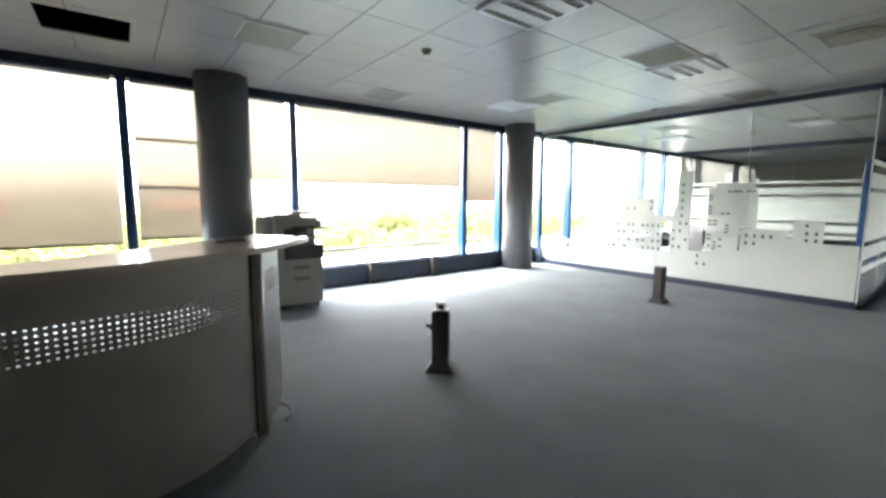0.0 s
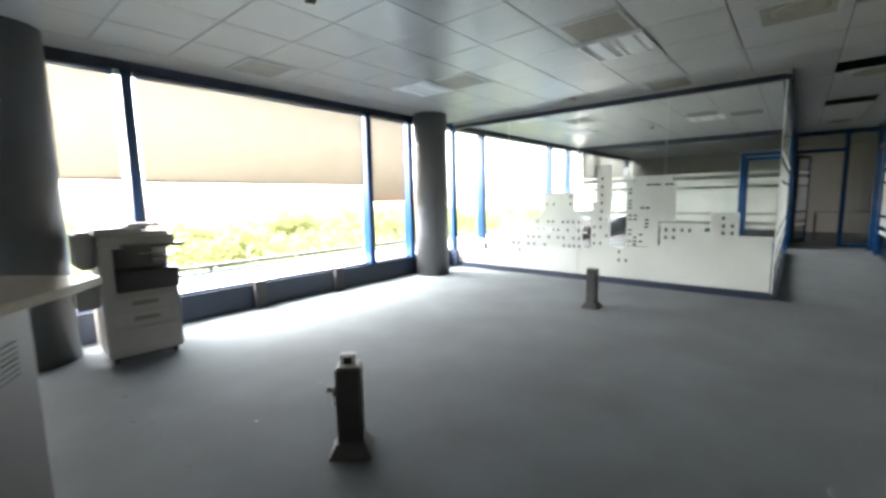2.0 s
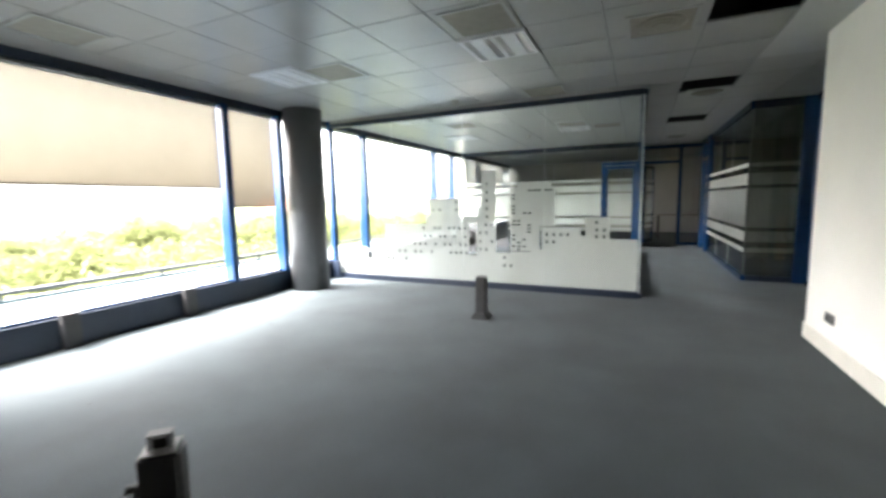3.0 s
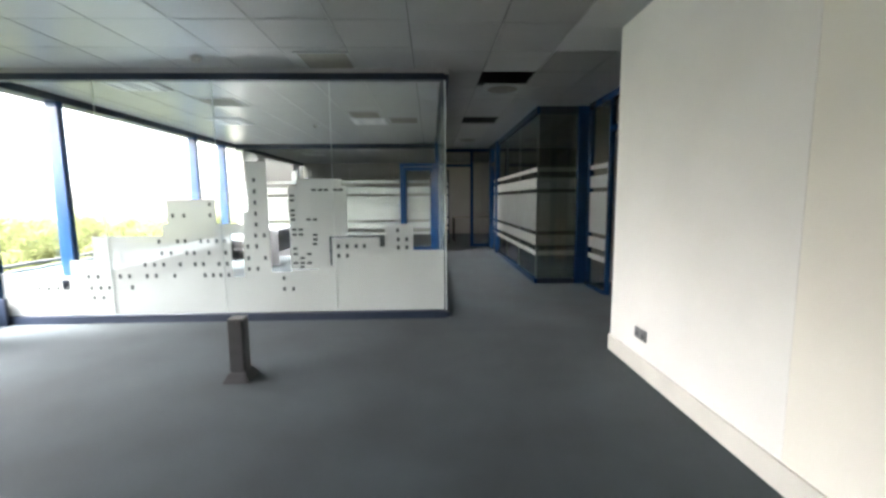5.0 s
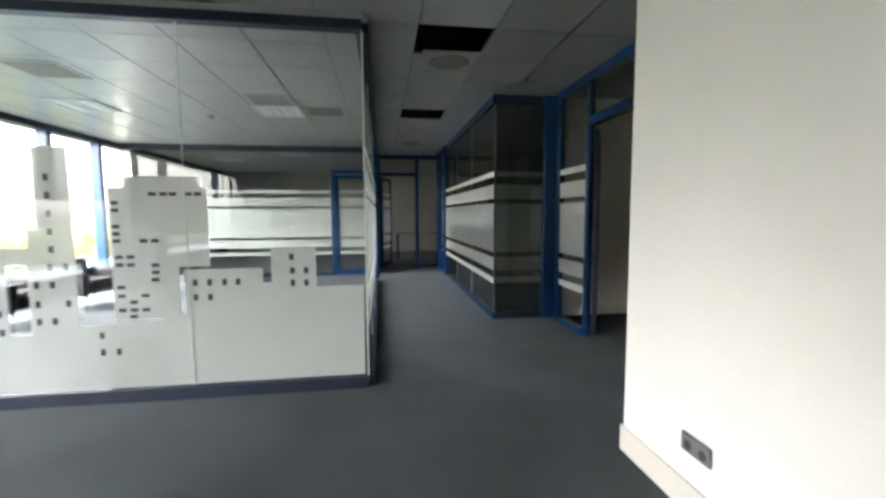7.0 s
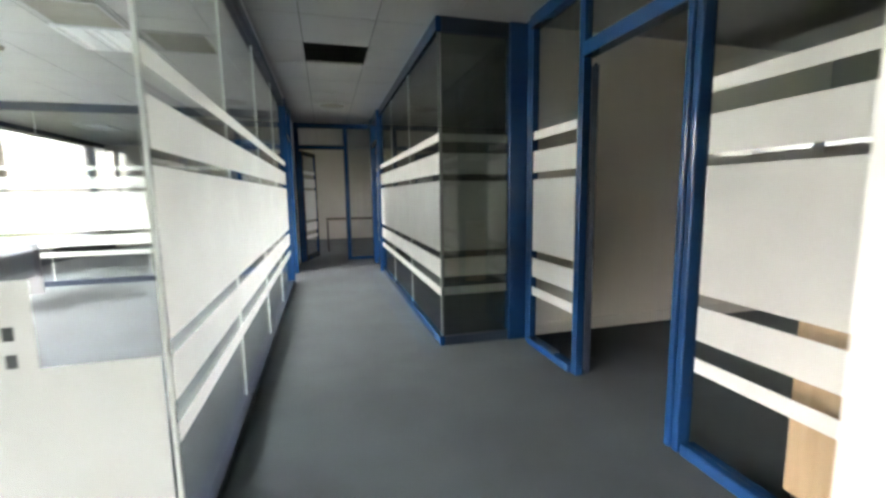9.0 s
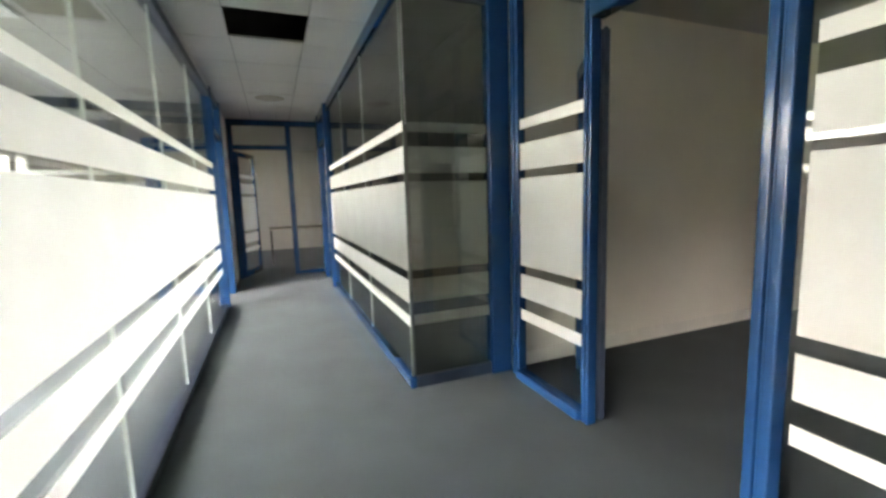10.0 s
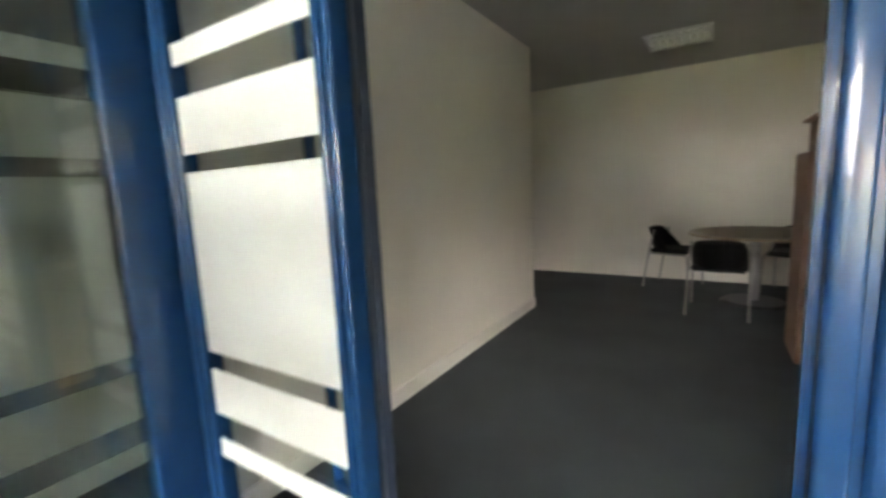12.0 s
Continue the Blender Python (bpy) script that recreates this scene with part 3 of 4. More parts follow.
part("corner_edge", boxes((BX - 0.006, BX + 0.006, BY - 0.008, BY + 0.006, 0.085, CEIL - 0.12)), CORNER_EDGE, box_side)
post_part(box_front, 12.84, BY, 0.001, CEIL - 0.002, 0.08, 0.10)
post_part(box_front, 13.78, BY, 0.001, CEIL - 0.002, 0.08, 0.10)
part("transom", boxes((12.88, 13.74, BY - 0.045, BY + 0.045, 2.16, 2.24), (12.88, 13.74, BY - 0.045, BY + 0.045, 2.58, 2.698), bevel=0.004), BLUE, box_front)
part("side_pane", boxes((13.82, EX - 0.05, BY - 0.005, BY + 0.005, 0.08, 2.6)), GLASS, box_front)
part("side_rail", boxes((13.82, EX - 0.05, BY - 0.045, BY + 0.045, 0.001, 0.08), (13.82, EX - 0.05, BY - 0.045, BY + 0.045, 2.6, 2.698)), BLUE, box_front)
glazed_door(12.88, BY, -1, 0.85)

end_wall = structure(empty("glass_wall_end", 0, 0, 0), "glazed wall with blue posts at the end of the corridor", "glass partition")
for y in (1.08, 0.16, -0.36):
    post_part(end_wall, EX, y, 0.001, CEIL - 0.002, 0.09, 0.075)
part("rail", boxes((EX - 0.04, EX + 0.04, -0.32, 0.12, 0.001, 0.07), (EX - 0.04, EX + 0.04, 0.2, 1.04, 2.2, 2.28), (EX - 0.04, EX + 0.04, -0.32, 0.12, 2.6, 2.698), (EX - 0.04, EX + 0.04, 0.2, 1.04, 2.6, 2.698), bevel=0.004), BLUE, end_wall)
part("glass_pane", boxes((EX - 0.005, EX + 0.005, -0.32, 0.12, 0.07, 2.6)), GLASS, end_wall).visible_shadow = False
part("glass_pane", boxes((EX - 0.005, EX + 0.005, 0.2, 1.04, 2.28, 2.6)), GLASS, end_wall).visible_shadow = False
glazed_door(EX + 0.05, 1.02, -18, 0.80, 2.18)
# Dark colour puts the dim interior of the glass room into these walls.
structure(part("wall_end_south", boxes((EX - 0.05, EX + 0.07, -6.6, -0.41, 0, CEIL)), DIMMED_WALL), "wall beside the glazed corridor end, darkened in colour as shade", "wall")
structure(part("wall_end_north", boxes((P2 + 0.06, EX + 0.07, 1.13, 1.2, 0, CEIL)), CREAM_WALL), "short wall beside the glazed corridor end, darkened in colour as shade", "wall")
structure(part("wall_box_back", boxes((BX + 0.14, EX - 0.06, -3.4, -3.28, 0, CEIL)), DIMMED_WALL), "back wall of the glass room, darkened in colour as shade", "wall")

# ---- third room: open front with blue frames ----
room_front = structure(empty("glass_wall_room_front", 0, 0, 0), "blue framed glass office front with an open doorway", "glass partition")
post_part(room_front, BX + 0.01, -1.018, 0.001, CEIL - 0.002, 0.10, 0.15)
post_part(room_front, 8.908, DY - 0.018, 0.001, CEIL - 0.002, 0.10, 0.05)
post_part(room_front, 8.173, DY - 0.014, 0.001, CEIL - 0.002, 0.06, 0.05)
post_part(room_front, 7.252, DY, 0.001, CEIL - 0.002, 0.09, 0.07)
part("door_stop", boxes((7.297, 7.309, DY - 0.014, DY + 0.012, 0.001, 2.17), bevel=0.004), BLUE, room_front)
part("door_head", boxes((7.297, 8.128, DY - 0.045, DY + 0.045, 2.17, 2.26), bevel=0.004), BLUE, room_front)
part("top_rail", boxes((6.125, 8.857, DY - 0.044, DY + 0.044, 2.60, 2.698), bevel=0.004), BLUE, room_front)
for x0, x1 in ((8.203, 8.858), (6.13, 7.19)):
    part("bottom_rail", boxes((x0, x1, DY - 0.044, DY + 0.044, 0.001, 0.06), bevel=0.004), BLUE, room_front)
    part("glass_pane", boxes((x0, x1, DY - 0.005, DY + 0.005, 0.06, 2.6)), GLASS, room_front).visible_shadow = False
    for z0, z1 in STRIPES:
        part("film_stripe", film_quads("y", DY + 0.008, [(x0 + 0.004, x1 - 0.022, z0, z1)]), FROST, room_front, "white frosted film stripe")
part("glass_pane", boxes((7.297, 8.128, DY - 0.005, DY + 0.005, 2.26, 2.6)), GLASS, room_front).visible_shadow = False
open_door = tagged(empty("office_door", 8.14, DY - 0.075, 0.0, -30), "blue framed glass door standing wide open into the room", "door")
part("stile", boxes((0, 0.09, -0.022, 0.022, 0.008, 2.15), bevel=0.012), NAVY_SHADE, open_door, "dark navy edged stile")
part("stile", boxes((0.70, 0.78, -0.022, 0.022, 0.008, 2.15), bevel=0.012), BLUE, open_door)
part("rail", boxes((0.09, 0.70, -0.02, 0.02, 2.06, 2.15), bevel=0.003), BLUE, open_door)
part("rail", boxes((0.09, 0.70, -0.02, 0.02, 0.008, 0.10), bevel=0.003), BLUE, open_door)
part("glass_pane", boxes((0.09, 0.70, -0.004, 0.004, 0.10, 2.06)), GLASS, open_door).visible_shadow = False


def handle_bar(bm, x, y, z0, z1):
    add_tube(bm, (x, y, z0), (x, y + 0.035, z0), 0.005, n=8)
    add_tube(bm, (x, y, z1), (x, y + 0.035, z1), 0.005, n=8)
    add_tube(bm, (x, y + 0.035, z0 - 0.006), (x, y + 0.035, z1 + 0.006), 0.006, n=8)


cab = tagged(empty("cabinet", 6.45, -4.25, 0), "tall brown wood office cabinet with steel handles", "cabinet")
part("body", boxes((-0.45, 0.45, -0.26, 0.22, 0.0, 1.46), bevel=0.004), CABINET_WOOD, cab)
for x0, x1, hx in ((-0.447, -0.003, -0.04), (0.003, 0.447, 0.40)):
    d1 = part("door", boxes((x0, x1, 0.222, 0.24, 0.05, 0.83), bevel=0.002), CABINET_WOOD, cab)
    d2 = part("door", boxes((x0, x1, 0.222, 0.24, 0.84, 1.45), bevel=0.002), CABINET_WOOD, cab)
    for d, za, zb in ((d1, 0.62, 0.76), (d2, 0.90, 1.04)):
        bm = bmesh.new()
        handle_bar(bm, hx, 0.24, za, zb)
        part("handle", bm, CHROME, d, "chrome bar handle")
box_top = tagged(empty("wooden_box", 6.58, -4.28, 1.46), "small brown wooden box on the cabinet", "box")
part("body", boxes((-0.26, 0.26, -0.2, 0.2, 0.0, 0.22), bevel=0.004), CABINET_WOOD, box_top)
part("lid", boxes((-0.30, 0.30, -0.23, 0.23, 0.22, 0.245), bevel=0.004), CABINET_WOOD, box_top)

side = tagged(empty("sideboard", 6.51, -1.50, 0), "low pale beech sideboard behind the glass front", "sideboard")
part("body", boxes((-0.32, 0.30, -0.30, 0.30, 0.06, 0.86), bevel=0.004), BEECH, side)
part("top", boxes((-0.33, 0.32, -0.32, 0.32, 0.86, 0.885), bevel=0.004), BEECH, side)
part("plinth", boxes((-0.30, 0.28, -0.28, 0.28, 0.0, 0.06)), BLACK, side)

tbl = tagged(empty("meeting_table", 7.02, -5.72, 0), "round brown wood meeting table on a central steel column", "table")
part("tabletop", slab([(0.62 * math.cos(a * math.pi / 32), 0.62 * math.sin(a * math.pi / 32)) for a in range(64)], 0.715, 0.742, 0.006), TABLE_WOOD, tbl)
part("column", tubes(((0, 0, 0.03), (0, 0, 0.70), 0.04), n=24), ALU, tbl)
part("base_plate", tubes(((0, 0, 0.0), (0, 0, 0.025), 0.30, 0.27), n=48), DARK_METAL, tbl)
part("support", boxes((-0.3, 0.3, -0.025, 0.025, 0.695, 0.715), (-0.025, 0.025, -0.3, 0.3, 0.695, 0.715)), DARK_METAL, tbl)


def visitor_chair(x, y, turn):
    """Black upholstered chair on bent steel legs; faces +y."""
    c = tagged(empty("visitor_chair", x, y, 0, turn), "black upholstered chair with bent steel legs at the table", "chair", "chairs round the table")
    bm = bmesh.new()
    add_box(bm, -0.23, 0.23, -0.21, 0.23, 0.43, 0.485)
    bmesh.ops.bevel(bm, geom=bm.edges[:], offset=0.022, segments=3, affect='EDGES', clamp_overlap=True)
    part("seat", bm, FABRIC, c)
    bm = bmesh.new()
    rows = []
    for j in range(9):
        t = j / 8
        z = 0.435 + 0.305 * t
        row = []
        for k in range(13):
            u = -1 + 2 * k / 12
            x1 = (0.225 - 0.025 * t * t) * u
            y1 = -0.20 - 0.06 * t + 0.05 * u * u + 0.20 * (1 - t) * abs(u) ** 5
            row.append(bm.verts.new((x1, y1, z - 0.03 * abs(u) ** 3 * t)))
        rows.append(row)
    for a, b in zip(rows, rows[1:]):
        for k in range(12):
            bm.faces.new((a[k], a[k + 1], b[k + 1], b[k])).smooth = True
    ob = part("backrest", bm, FABRIC, c)
    so = ob.modifiers.new("thick", 'SOLIDIFY')
    so.thickness, so.offset = 0.032, 0.0
    for sx in (-1, 1):
        part("leg", bent_tube(curve_points([(0.245 * sx, 0.20, 0.42), (0.25 * sx, 0.23, 0.38), (0.255 * sx, 0.25, 0.0)], 5), 0.011), CHAIR_STEEL, c)
        part("leg", bent_tube(curve_points([(0.228 * sx, -0.155, 0.715), (0.245 * sx, -0.20, 0.45), (0.255 * sx, -0.27, 0.0)], 5), 0.011), CHAIR_STEEL, c)
        part("side_bar", tubes(((0.245 * sx, -0.20, 0.425), (0.245 * sx, 0.21, 0.425), 0.010), n=10), CHAIR_STEEL, c)
    return c


visitor_chair(7.34, -5.22, 176)
visitor_chair(7.80, -6.25, 74)
visitor_chair(6.62, -6.25, -20)



def lounge_chair(x, y, turn):
    """Low black armchair on short chrome legs; faces +y."""
    c = tagged(empty("lounge_chair", x, y, 0, turn), "low black upholstered armchair on chrome legs by the window", "armchair", "armchairs in the glass room")
    part("seat", boxes((-0.25, 0.25, -0.22, 0.32, 0.24, 0.42), bevel=0.035, segments=3), FABRIC, c)
    bm = boxes((-0.25, 0.25, -0.36, -0.225, 0.24, 0.68), bevel=0.04, segments=3)
    for v in bm.verts:
        v.co.y -= 0.18 * max(0.0, v.co.z - 0.42)
    part("backrest", bm, FABRIC, c)
    for sx in (-1, 1):
        part("armrest", boxes((min(0.255 * sx, 0.36 * sx), max(0.255 * sx, 0.36 * sx), -0.34, 0.30, 0.22, 0.56), bevel=0.035, segments=3), FABRIC, c)
        for yy in (-0.28, 0.24):
            part("leg", tubes(((0.30 * sx, yy, 0.0), (0.30 * sx, yy, 0.222), 0.016), n=12), CHROME, c, "chrome leg")
    return c


lounge_chair(10.6, 5.10, 165)
lounge_chair(9.55, 5.38, -170)

desk = tagged(empty("office_desk", 12.0, 4.82, 0), "pale office desk with grey end panels in the glass room", "desk")
part("tabletop", boxes((-0.72, 0.72, -0.40, 0.37, 0.715, 0.742), bevel=0.004), PANEL_WHITE, desk)
for sx in (-0.70, 0.70):
    part("end_panel", boxes((sx - 0.012, sx + 0.012, -0.37, 0.34, 0.0, 0.714), bevel=0.002), END_SHADE_GREY, desk, "grey laminate end panel")
part("modesty_panel", boxes((-0.688, 0.688, -0.30, -0.282, 0.25, 0.714)), END_SHADE_GREY, desk)

# ---- ceiling fittings ----
def blade_mesh():
    bm = bmesh.new()
    v = [bm.verts.new((x, y, z)) for y in (-0.034, 0.034) for x, z in ((-0.010, 0.003), (0.010, 0.003), (0.0, -0.011))]
    for f in ((0, 1, 2), (5, 4, 3), (0, 3, 4, 1), (1, 4, 5, 2), (2, 5, 3, 0)):
        bm.faces.new([v[k] for k in f])
    bmesh.ops.recalc_face_normals(bm, faces=bm.faces[:])
    me = bpy.data.meshes.new("louvre")
    bm.to_mesh(me)
    bm.free()
    me.materials.append(BLADE)
    return me


LOUVRE_BLADE = blade_mesh()


def louvre_light(x, y, size=0.58):
    e = tagged(empty("ceiling_light", x, y, CEIL), "square recessed ceiling light with mirrored louvres", "ceiling light", "louvred ceiling lights")
    h = size / 2
    part("frame", boxes((-h, h, -h, -h + 0.03, -0.021, 0.004), (-h, h, h - 0.03, h, -0.021, 0.004), (-h, -h + 0.03, -h + 0.03, h - 0.03, -0.021, 0.004), (h - 0.03, h, -h + 0.03, h - 0.03, -0.021, 0.004)), PANEL_WHITE, e)
    part("backing", boxes((-h + 0.03, h - 0.03, -h + 0.03, h - 0.03, -0.003, -0.001)), DARK_METAL, e)
    slots = (-0.40, -0.085, 0.085, 0.40)
    edges = [-0.5 + 0.05] + [v for c in slots for v in (c - 0.055, c + 0.055)] + [0.5 - 0.05]
    for k in range(0, len(edges), 2):
        if edges[k + 1] - edges[k] > 0.01:
            part("cover_strip", boxes((-h + 0.03, h - 0.03, edges[k] * size, edges[k + 1] * size, -0.021, -0.017), bevel=0.0015, segments=1), PANEL_WHITE, e)
    for c in slots:
        for s in (-1, 1):
            yy = (c + 0.0545 * s) * size
            if abs(yy) < h - 0.03:
                bm = bmesh.new()
                add_box(bm, -h + 0.032, h - 0.032, -0.001, 0.001, -0.007, 0.006, pose(0, yy - 0.002 * s, -0.010, 9.8 * s, 0, 0))
                part("reflector", bm, LOUVRE, e)
        for j in range(8):
            xx = -h + 0.06 + j * (size - 0.12) / 7
            blade = new("louvre", LOUVRE_BLADE)
            blade.parent, blade.location = e, (xx, c * size, -0.0085)
            blade.rotation_euler = (0, 0, radians(38))
    return e


def ceiling_panel(x, y, size=0.52, round_only=False):
    e = tagged(empty("ceiling_vent", x, y, CEIL), "flat beige square air vent panel in the ceiling", "ceiling vent", "ceiling vent panels")
    h = size / 2
    part("frame", boxes((-h - 0.03, h + 0.03, -h - 0.03, -h, -0.009, 0.004), (-h - 0.03, h + 0.03, h, h + 0.03, -0.009, 0.004), (-h - 0.03, -h, -h, h, -0.009, 0.004), (h, h + 0.03, -h, h, -0.009, 0.004), bevel=0.002, segments=1), TILE, e)
    part("grille", boxes((-h, h, -h, h, -0.006, -0.001)), TILE if round_only else VENT, e)
    for k, rad in enumerate((0.19, 0.14, 0.09) if y < 1.2 else ()):
        z = -0.006 - 0.004 * k
        part("cone_ring", tubes(((0, 0, z), (0, 0, z - 0.008), rad, rad - 0.03), n=32), VENT, e, "round beige diffuser ring")
    return e


for x, y in ((5.08, 2.35), (2.68, 2.38), (10.17, 2.36), (7.75, 4.76), (4.93, 4.70), (10.15, 4.75), (7.76, -5.38), (14.4, 3.0), (15.6, 4.8)):
    louvre_light(x, y)
for x, y in ((4.50, 2.33), (3.15, 5.36), (6.94, 2.31), (5.22, 1.05), (1.33, 4.16), (5.02, 4.15), (9.62, 2.35), (8.75, 4.2), (8.05, 0.38), (12.66, 0.42), (10.13, 1.75)):
    ceiling_panel(x, y, 0.46, y < 0.5)
for x, y in ((6.85, 3.54), (2.61, 3.62), (10.6, 3.4)):
    s = tagged(empty("smoke_detector", x, y, CEIL), "small round cream smoke detector on the ceiling", "smoke detector", "smoke detectors")
    part("base", tubes(((0, 0, 0.002), (0, 0, -0.018), 0.052), n=24), DETECTOR, s)
    part("head", tubes(((0, 0, -0.018), (0, 0, -0.05), 0.042, 0.028), n=24), DETECTOR, s)

# ---- socket ----
so = tagged(empty("wall_socket", 5.575, -0.27, 0.31), "dark grey double socket on the white wall", "socket")
part("plate", boxes((-0.085, 0.085, 0.0, 0.012, -0.043, 0.043), bevel=0.0055, segments=3), SOCKET, so)
for sx in (-0.042, 0.042):
    part("outlet", tubes(((sx, 0.0118, -0.008), (sx, 0.0128, -0.008), 0.021), n=20), COPIER_DARK, so)

# ---- window sockets ----
for x in (3.29, 4.47):
    w = tagged(empty("service_box", x, WY - 0.05, 0), "narrow grey service box against the window upstand", "service box", "window service boxes")
    part("body", boxes((-0.07, 0.07, -0.05, 0.038, 0.0, 0.32), bevel=0.006), PEDESTAL, w)
    part("cap", boxes((-0.085, 0.085, -0.06, 0.06, 0.322, 0.338), bevel=0.004), PEDESTAL, w)


# ---- floor pedestals ----
def pedestal(x, y, turn, height):
    e = tagged(empty("floor_pedestal", x, y, 0, turn), "dark grey metal power pedestal standing on the carpet", "power pedestal", "floor pedestals")
    bm = bmesh.new()
    v = add_box(bm, -0.112, 0.112, -0.10, 0.10, 0, 0.07)
    for q in v:
        if q.co.z > 0.05:
            q.co.x *= 0.63
            q.co.y *= 0.60
    bmesh.ops.bevel(bm, geom=bm.edges[:], offset=0.005, segments=2, affect='EDGES', clamp_overlap=True)
    part("foot", bm, PEDESTAL, e)
    part("column", boxes((-0.066, 0.066, -0.055, 0.055, 0.05, height), bevel=0.012, segments=3), PEDESTAL, e)
    part("top_plate", boxes((-0.055, 0.055, -0.055, 0.055, height, height + 0.006), bevel=0.002), PEDESTAL_TOP, e)
    return e


p1 = pedestal(2.095, 2.69, -45, 0.47)
part("bracket", boxes((-0.035, -0.030, -0.02, 0.02, 0.476, 0.525), (0.030, 0.035, -0.02, 0.02, 0.476, 0.525), (-0.038, 0.038, -0.024, 0.024, 0.525, 0.531)), DARK_METAL, p1, "small steel bracket on top")
part("connector", boxes((-0.022, 0.022, -0.015, 0.015, 0.477, 0.517), bevel=0.003), BLACK, p1)
k = tubes(((-0.064, -0.02, 0.34), (-0.08, -0.02, 0.34), 0.028), ((-0.08, -0.02, 0.345), (-0.11, -0.02, 0.352), 0.009, 0.017))
part("plug", k, BLACK, p1)
part("plug_flap", boxes((-0.079, -0.074, -0.04, -0.012, 0.275, 0.325)), PANEL_WHITE, p1)
pedestal(5.645, 2.745, 4, 0.465)
pedestal(7.345, 2.90, 0, 0.465)

# ---- reception counter ----
counter = tagged(empty("reception_counter", 0, 0, 0), "curved reception counter with perforated dark steel front", "reception counter")
FRONT = curve_points([(-2.4, 2.75, 0), (-1.4, 2.33, 0), (-0.6, 2.19, 0), (-0.1, 2.19, 0), (0.4, 2.30, 0), (0.742, 2.555, 0)], 40)


def along(path, step):
    out, left = [path[0].copy()], step
    for a, b in zip(path, path[1:]):
        d = (b - a).length
        while left <= d:
            out.append(a + (b - a) * (left / d))
            left += step
        left -= d
    return out


def perforated(path, zs, hole):
    bm = bmesh.new()
    grid = [[bm.verts.new((p.x, p.y, z)) for z in zs] for p in path]
    for i in range(len(path) - 1):
        for j in range(len(zs) - 1):
            if not hole(i, j):
                bm.faces.new((grid[i][j], grid[i + 1][j], grid[i + 1][j + 1], grid[i][j + 1]))
    for q in [q for q in bm.verts if not q.link_faces]:
        bm.verts.remove(q)
    return bm


PANEL_PATH = [p for k, p in enumerate(along(FRONT, 0.0085)) if k % 3 != 1]     # hole 8.5 mm, web 17 mm
ROWS_Z = [0.03, 0.3, 0.5] + [0.718 + 0.0240 * (k // 2) + 0.0078 * (k % 2) for k in range(12)] + [0.95, 1.02]
n_path = len(PANEL_PATH)
skin = part("front_panel", perforated(PANEL_PATH, ROWS_Z, lambda i, j: 3 <= j <= 13 and (j - 3) % 2 == 0 and i % 2 == 1 and n_path - 200 < i < n_path - 9), COUNTER_STEEL, counter, "dark steel front with square perforations")
th = skin.modifiers.new("thick", 'SOLIDIFY')
th.thickness = 0.002
top_front = curve_points([(-2.45, 2.64, 0), (-1.4, 2.23, 0), (-0.6, 2.09, 0), (-0.13, 2.09, 0), (0.25, 2.18, 0), (0.72, 2.43, 0), (1.0, 2.70, 0), (1.18, 2.93, 0)], 6)
top_back = curve_points([(1.175, 2.97, 0), (1.02, 3.20, 0), (0.88, 3.26, 0), (0.35, 2.83, 0), (-0.15, 2.42, 0), (-0.8, 2.45, 0), (-1.5, 2.65, 0), (-2.35, 3.0, 0)], 6)
part("countertop", slab(top_front + top_back, 1.022, 1.052, 0.004), LAMINATE, counter, "grey laminate countertop with a rounded tip")
part("kick_plate", perforated([p + Vector((0, 0.05, 0)) for p in PANEL_PATH[::6]], [0.0, 0.06], lambda i, j: False), BLACK, counter)
part("end_post", tubes(((0.768, 2.578, 0), (0.768, 2.578, 1.022), 0.029), n=20), COUNTER_STEEL, counter)
part("end_post", tubes(((0.728, 2.535, 0.0), (0.728, 2.535, 1.022), 0.007), n=12), DARK_METAL, counter)
END = [Vector((0.792 + 0.009 * k * 0.45, 2.57 + 0.009 * k * 0.89, 0)) for k in range(46)]
END_Z = [0.03, 0.5, 0.78] + [0.78 + 0.009 * k for k in range(1, 14)] + [1.0, 1.02]
ep = part("end_panel", perforated(END, END_Z, lambda i, j: 2 <= j <= 14 and j % 2 == 0 and i % 2 == 0 and 6 < i < 34), END_SHADE_GREY, counter, "pale perforated end panel, darkened in colour as shade")
th = ep.modifiers.new("thick", 'SOLIDIFY')
th.thickness = 0.003
for x, y, turn, l in ((0.70, 2.87, 12, 0.17), (0.74, 2.97, 20, 0.15)):
    r = tagged(empty("blind_bracket", x, y, 1.052, turn), "dark metal strip lying on the counter", "metal strip", "strips on the counter")
    part("strip", boxes((-l / 2, l / 2, -0.018, 0.018, 0.0, 0.014), bevel=0.004), DARK_METAL, r)
    part("end_cap", boxes((l / 2, l / 2 + 0.02, -0.015, 0.015, 0.0, 0.02), bevel=0.003), ALU, r)
cable = tagged(part("cable", bent_tube(curve_points([(0.80, 2.62, 0.02), (0.86, 2.70, 0.008), (0.90, 2.78, 0.03), (0.94, 2.76, 0.035), (0.95, 2.68, 0.012), (0.90, 2.62, 0.006)], 8), 0.006, 8), BLACK), "short black cable curled on the carpet", "cable")


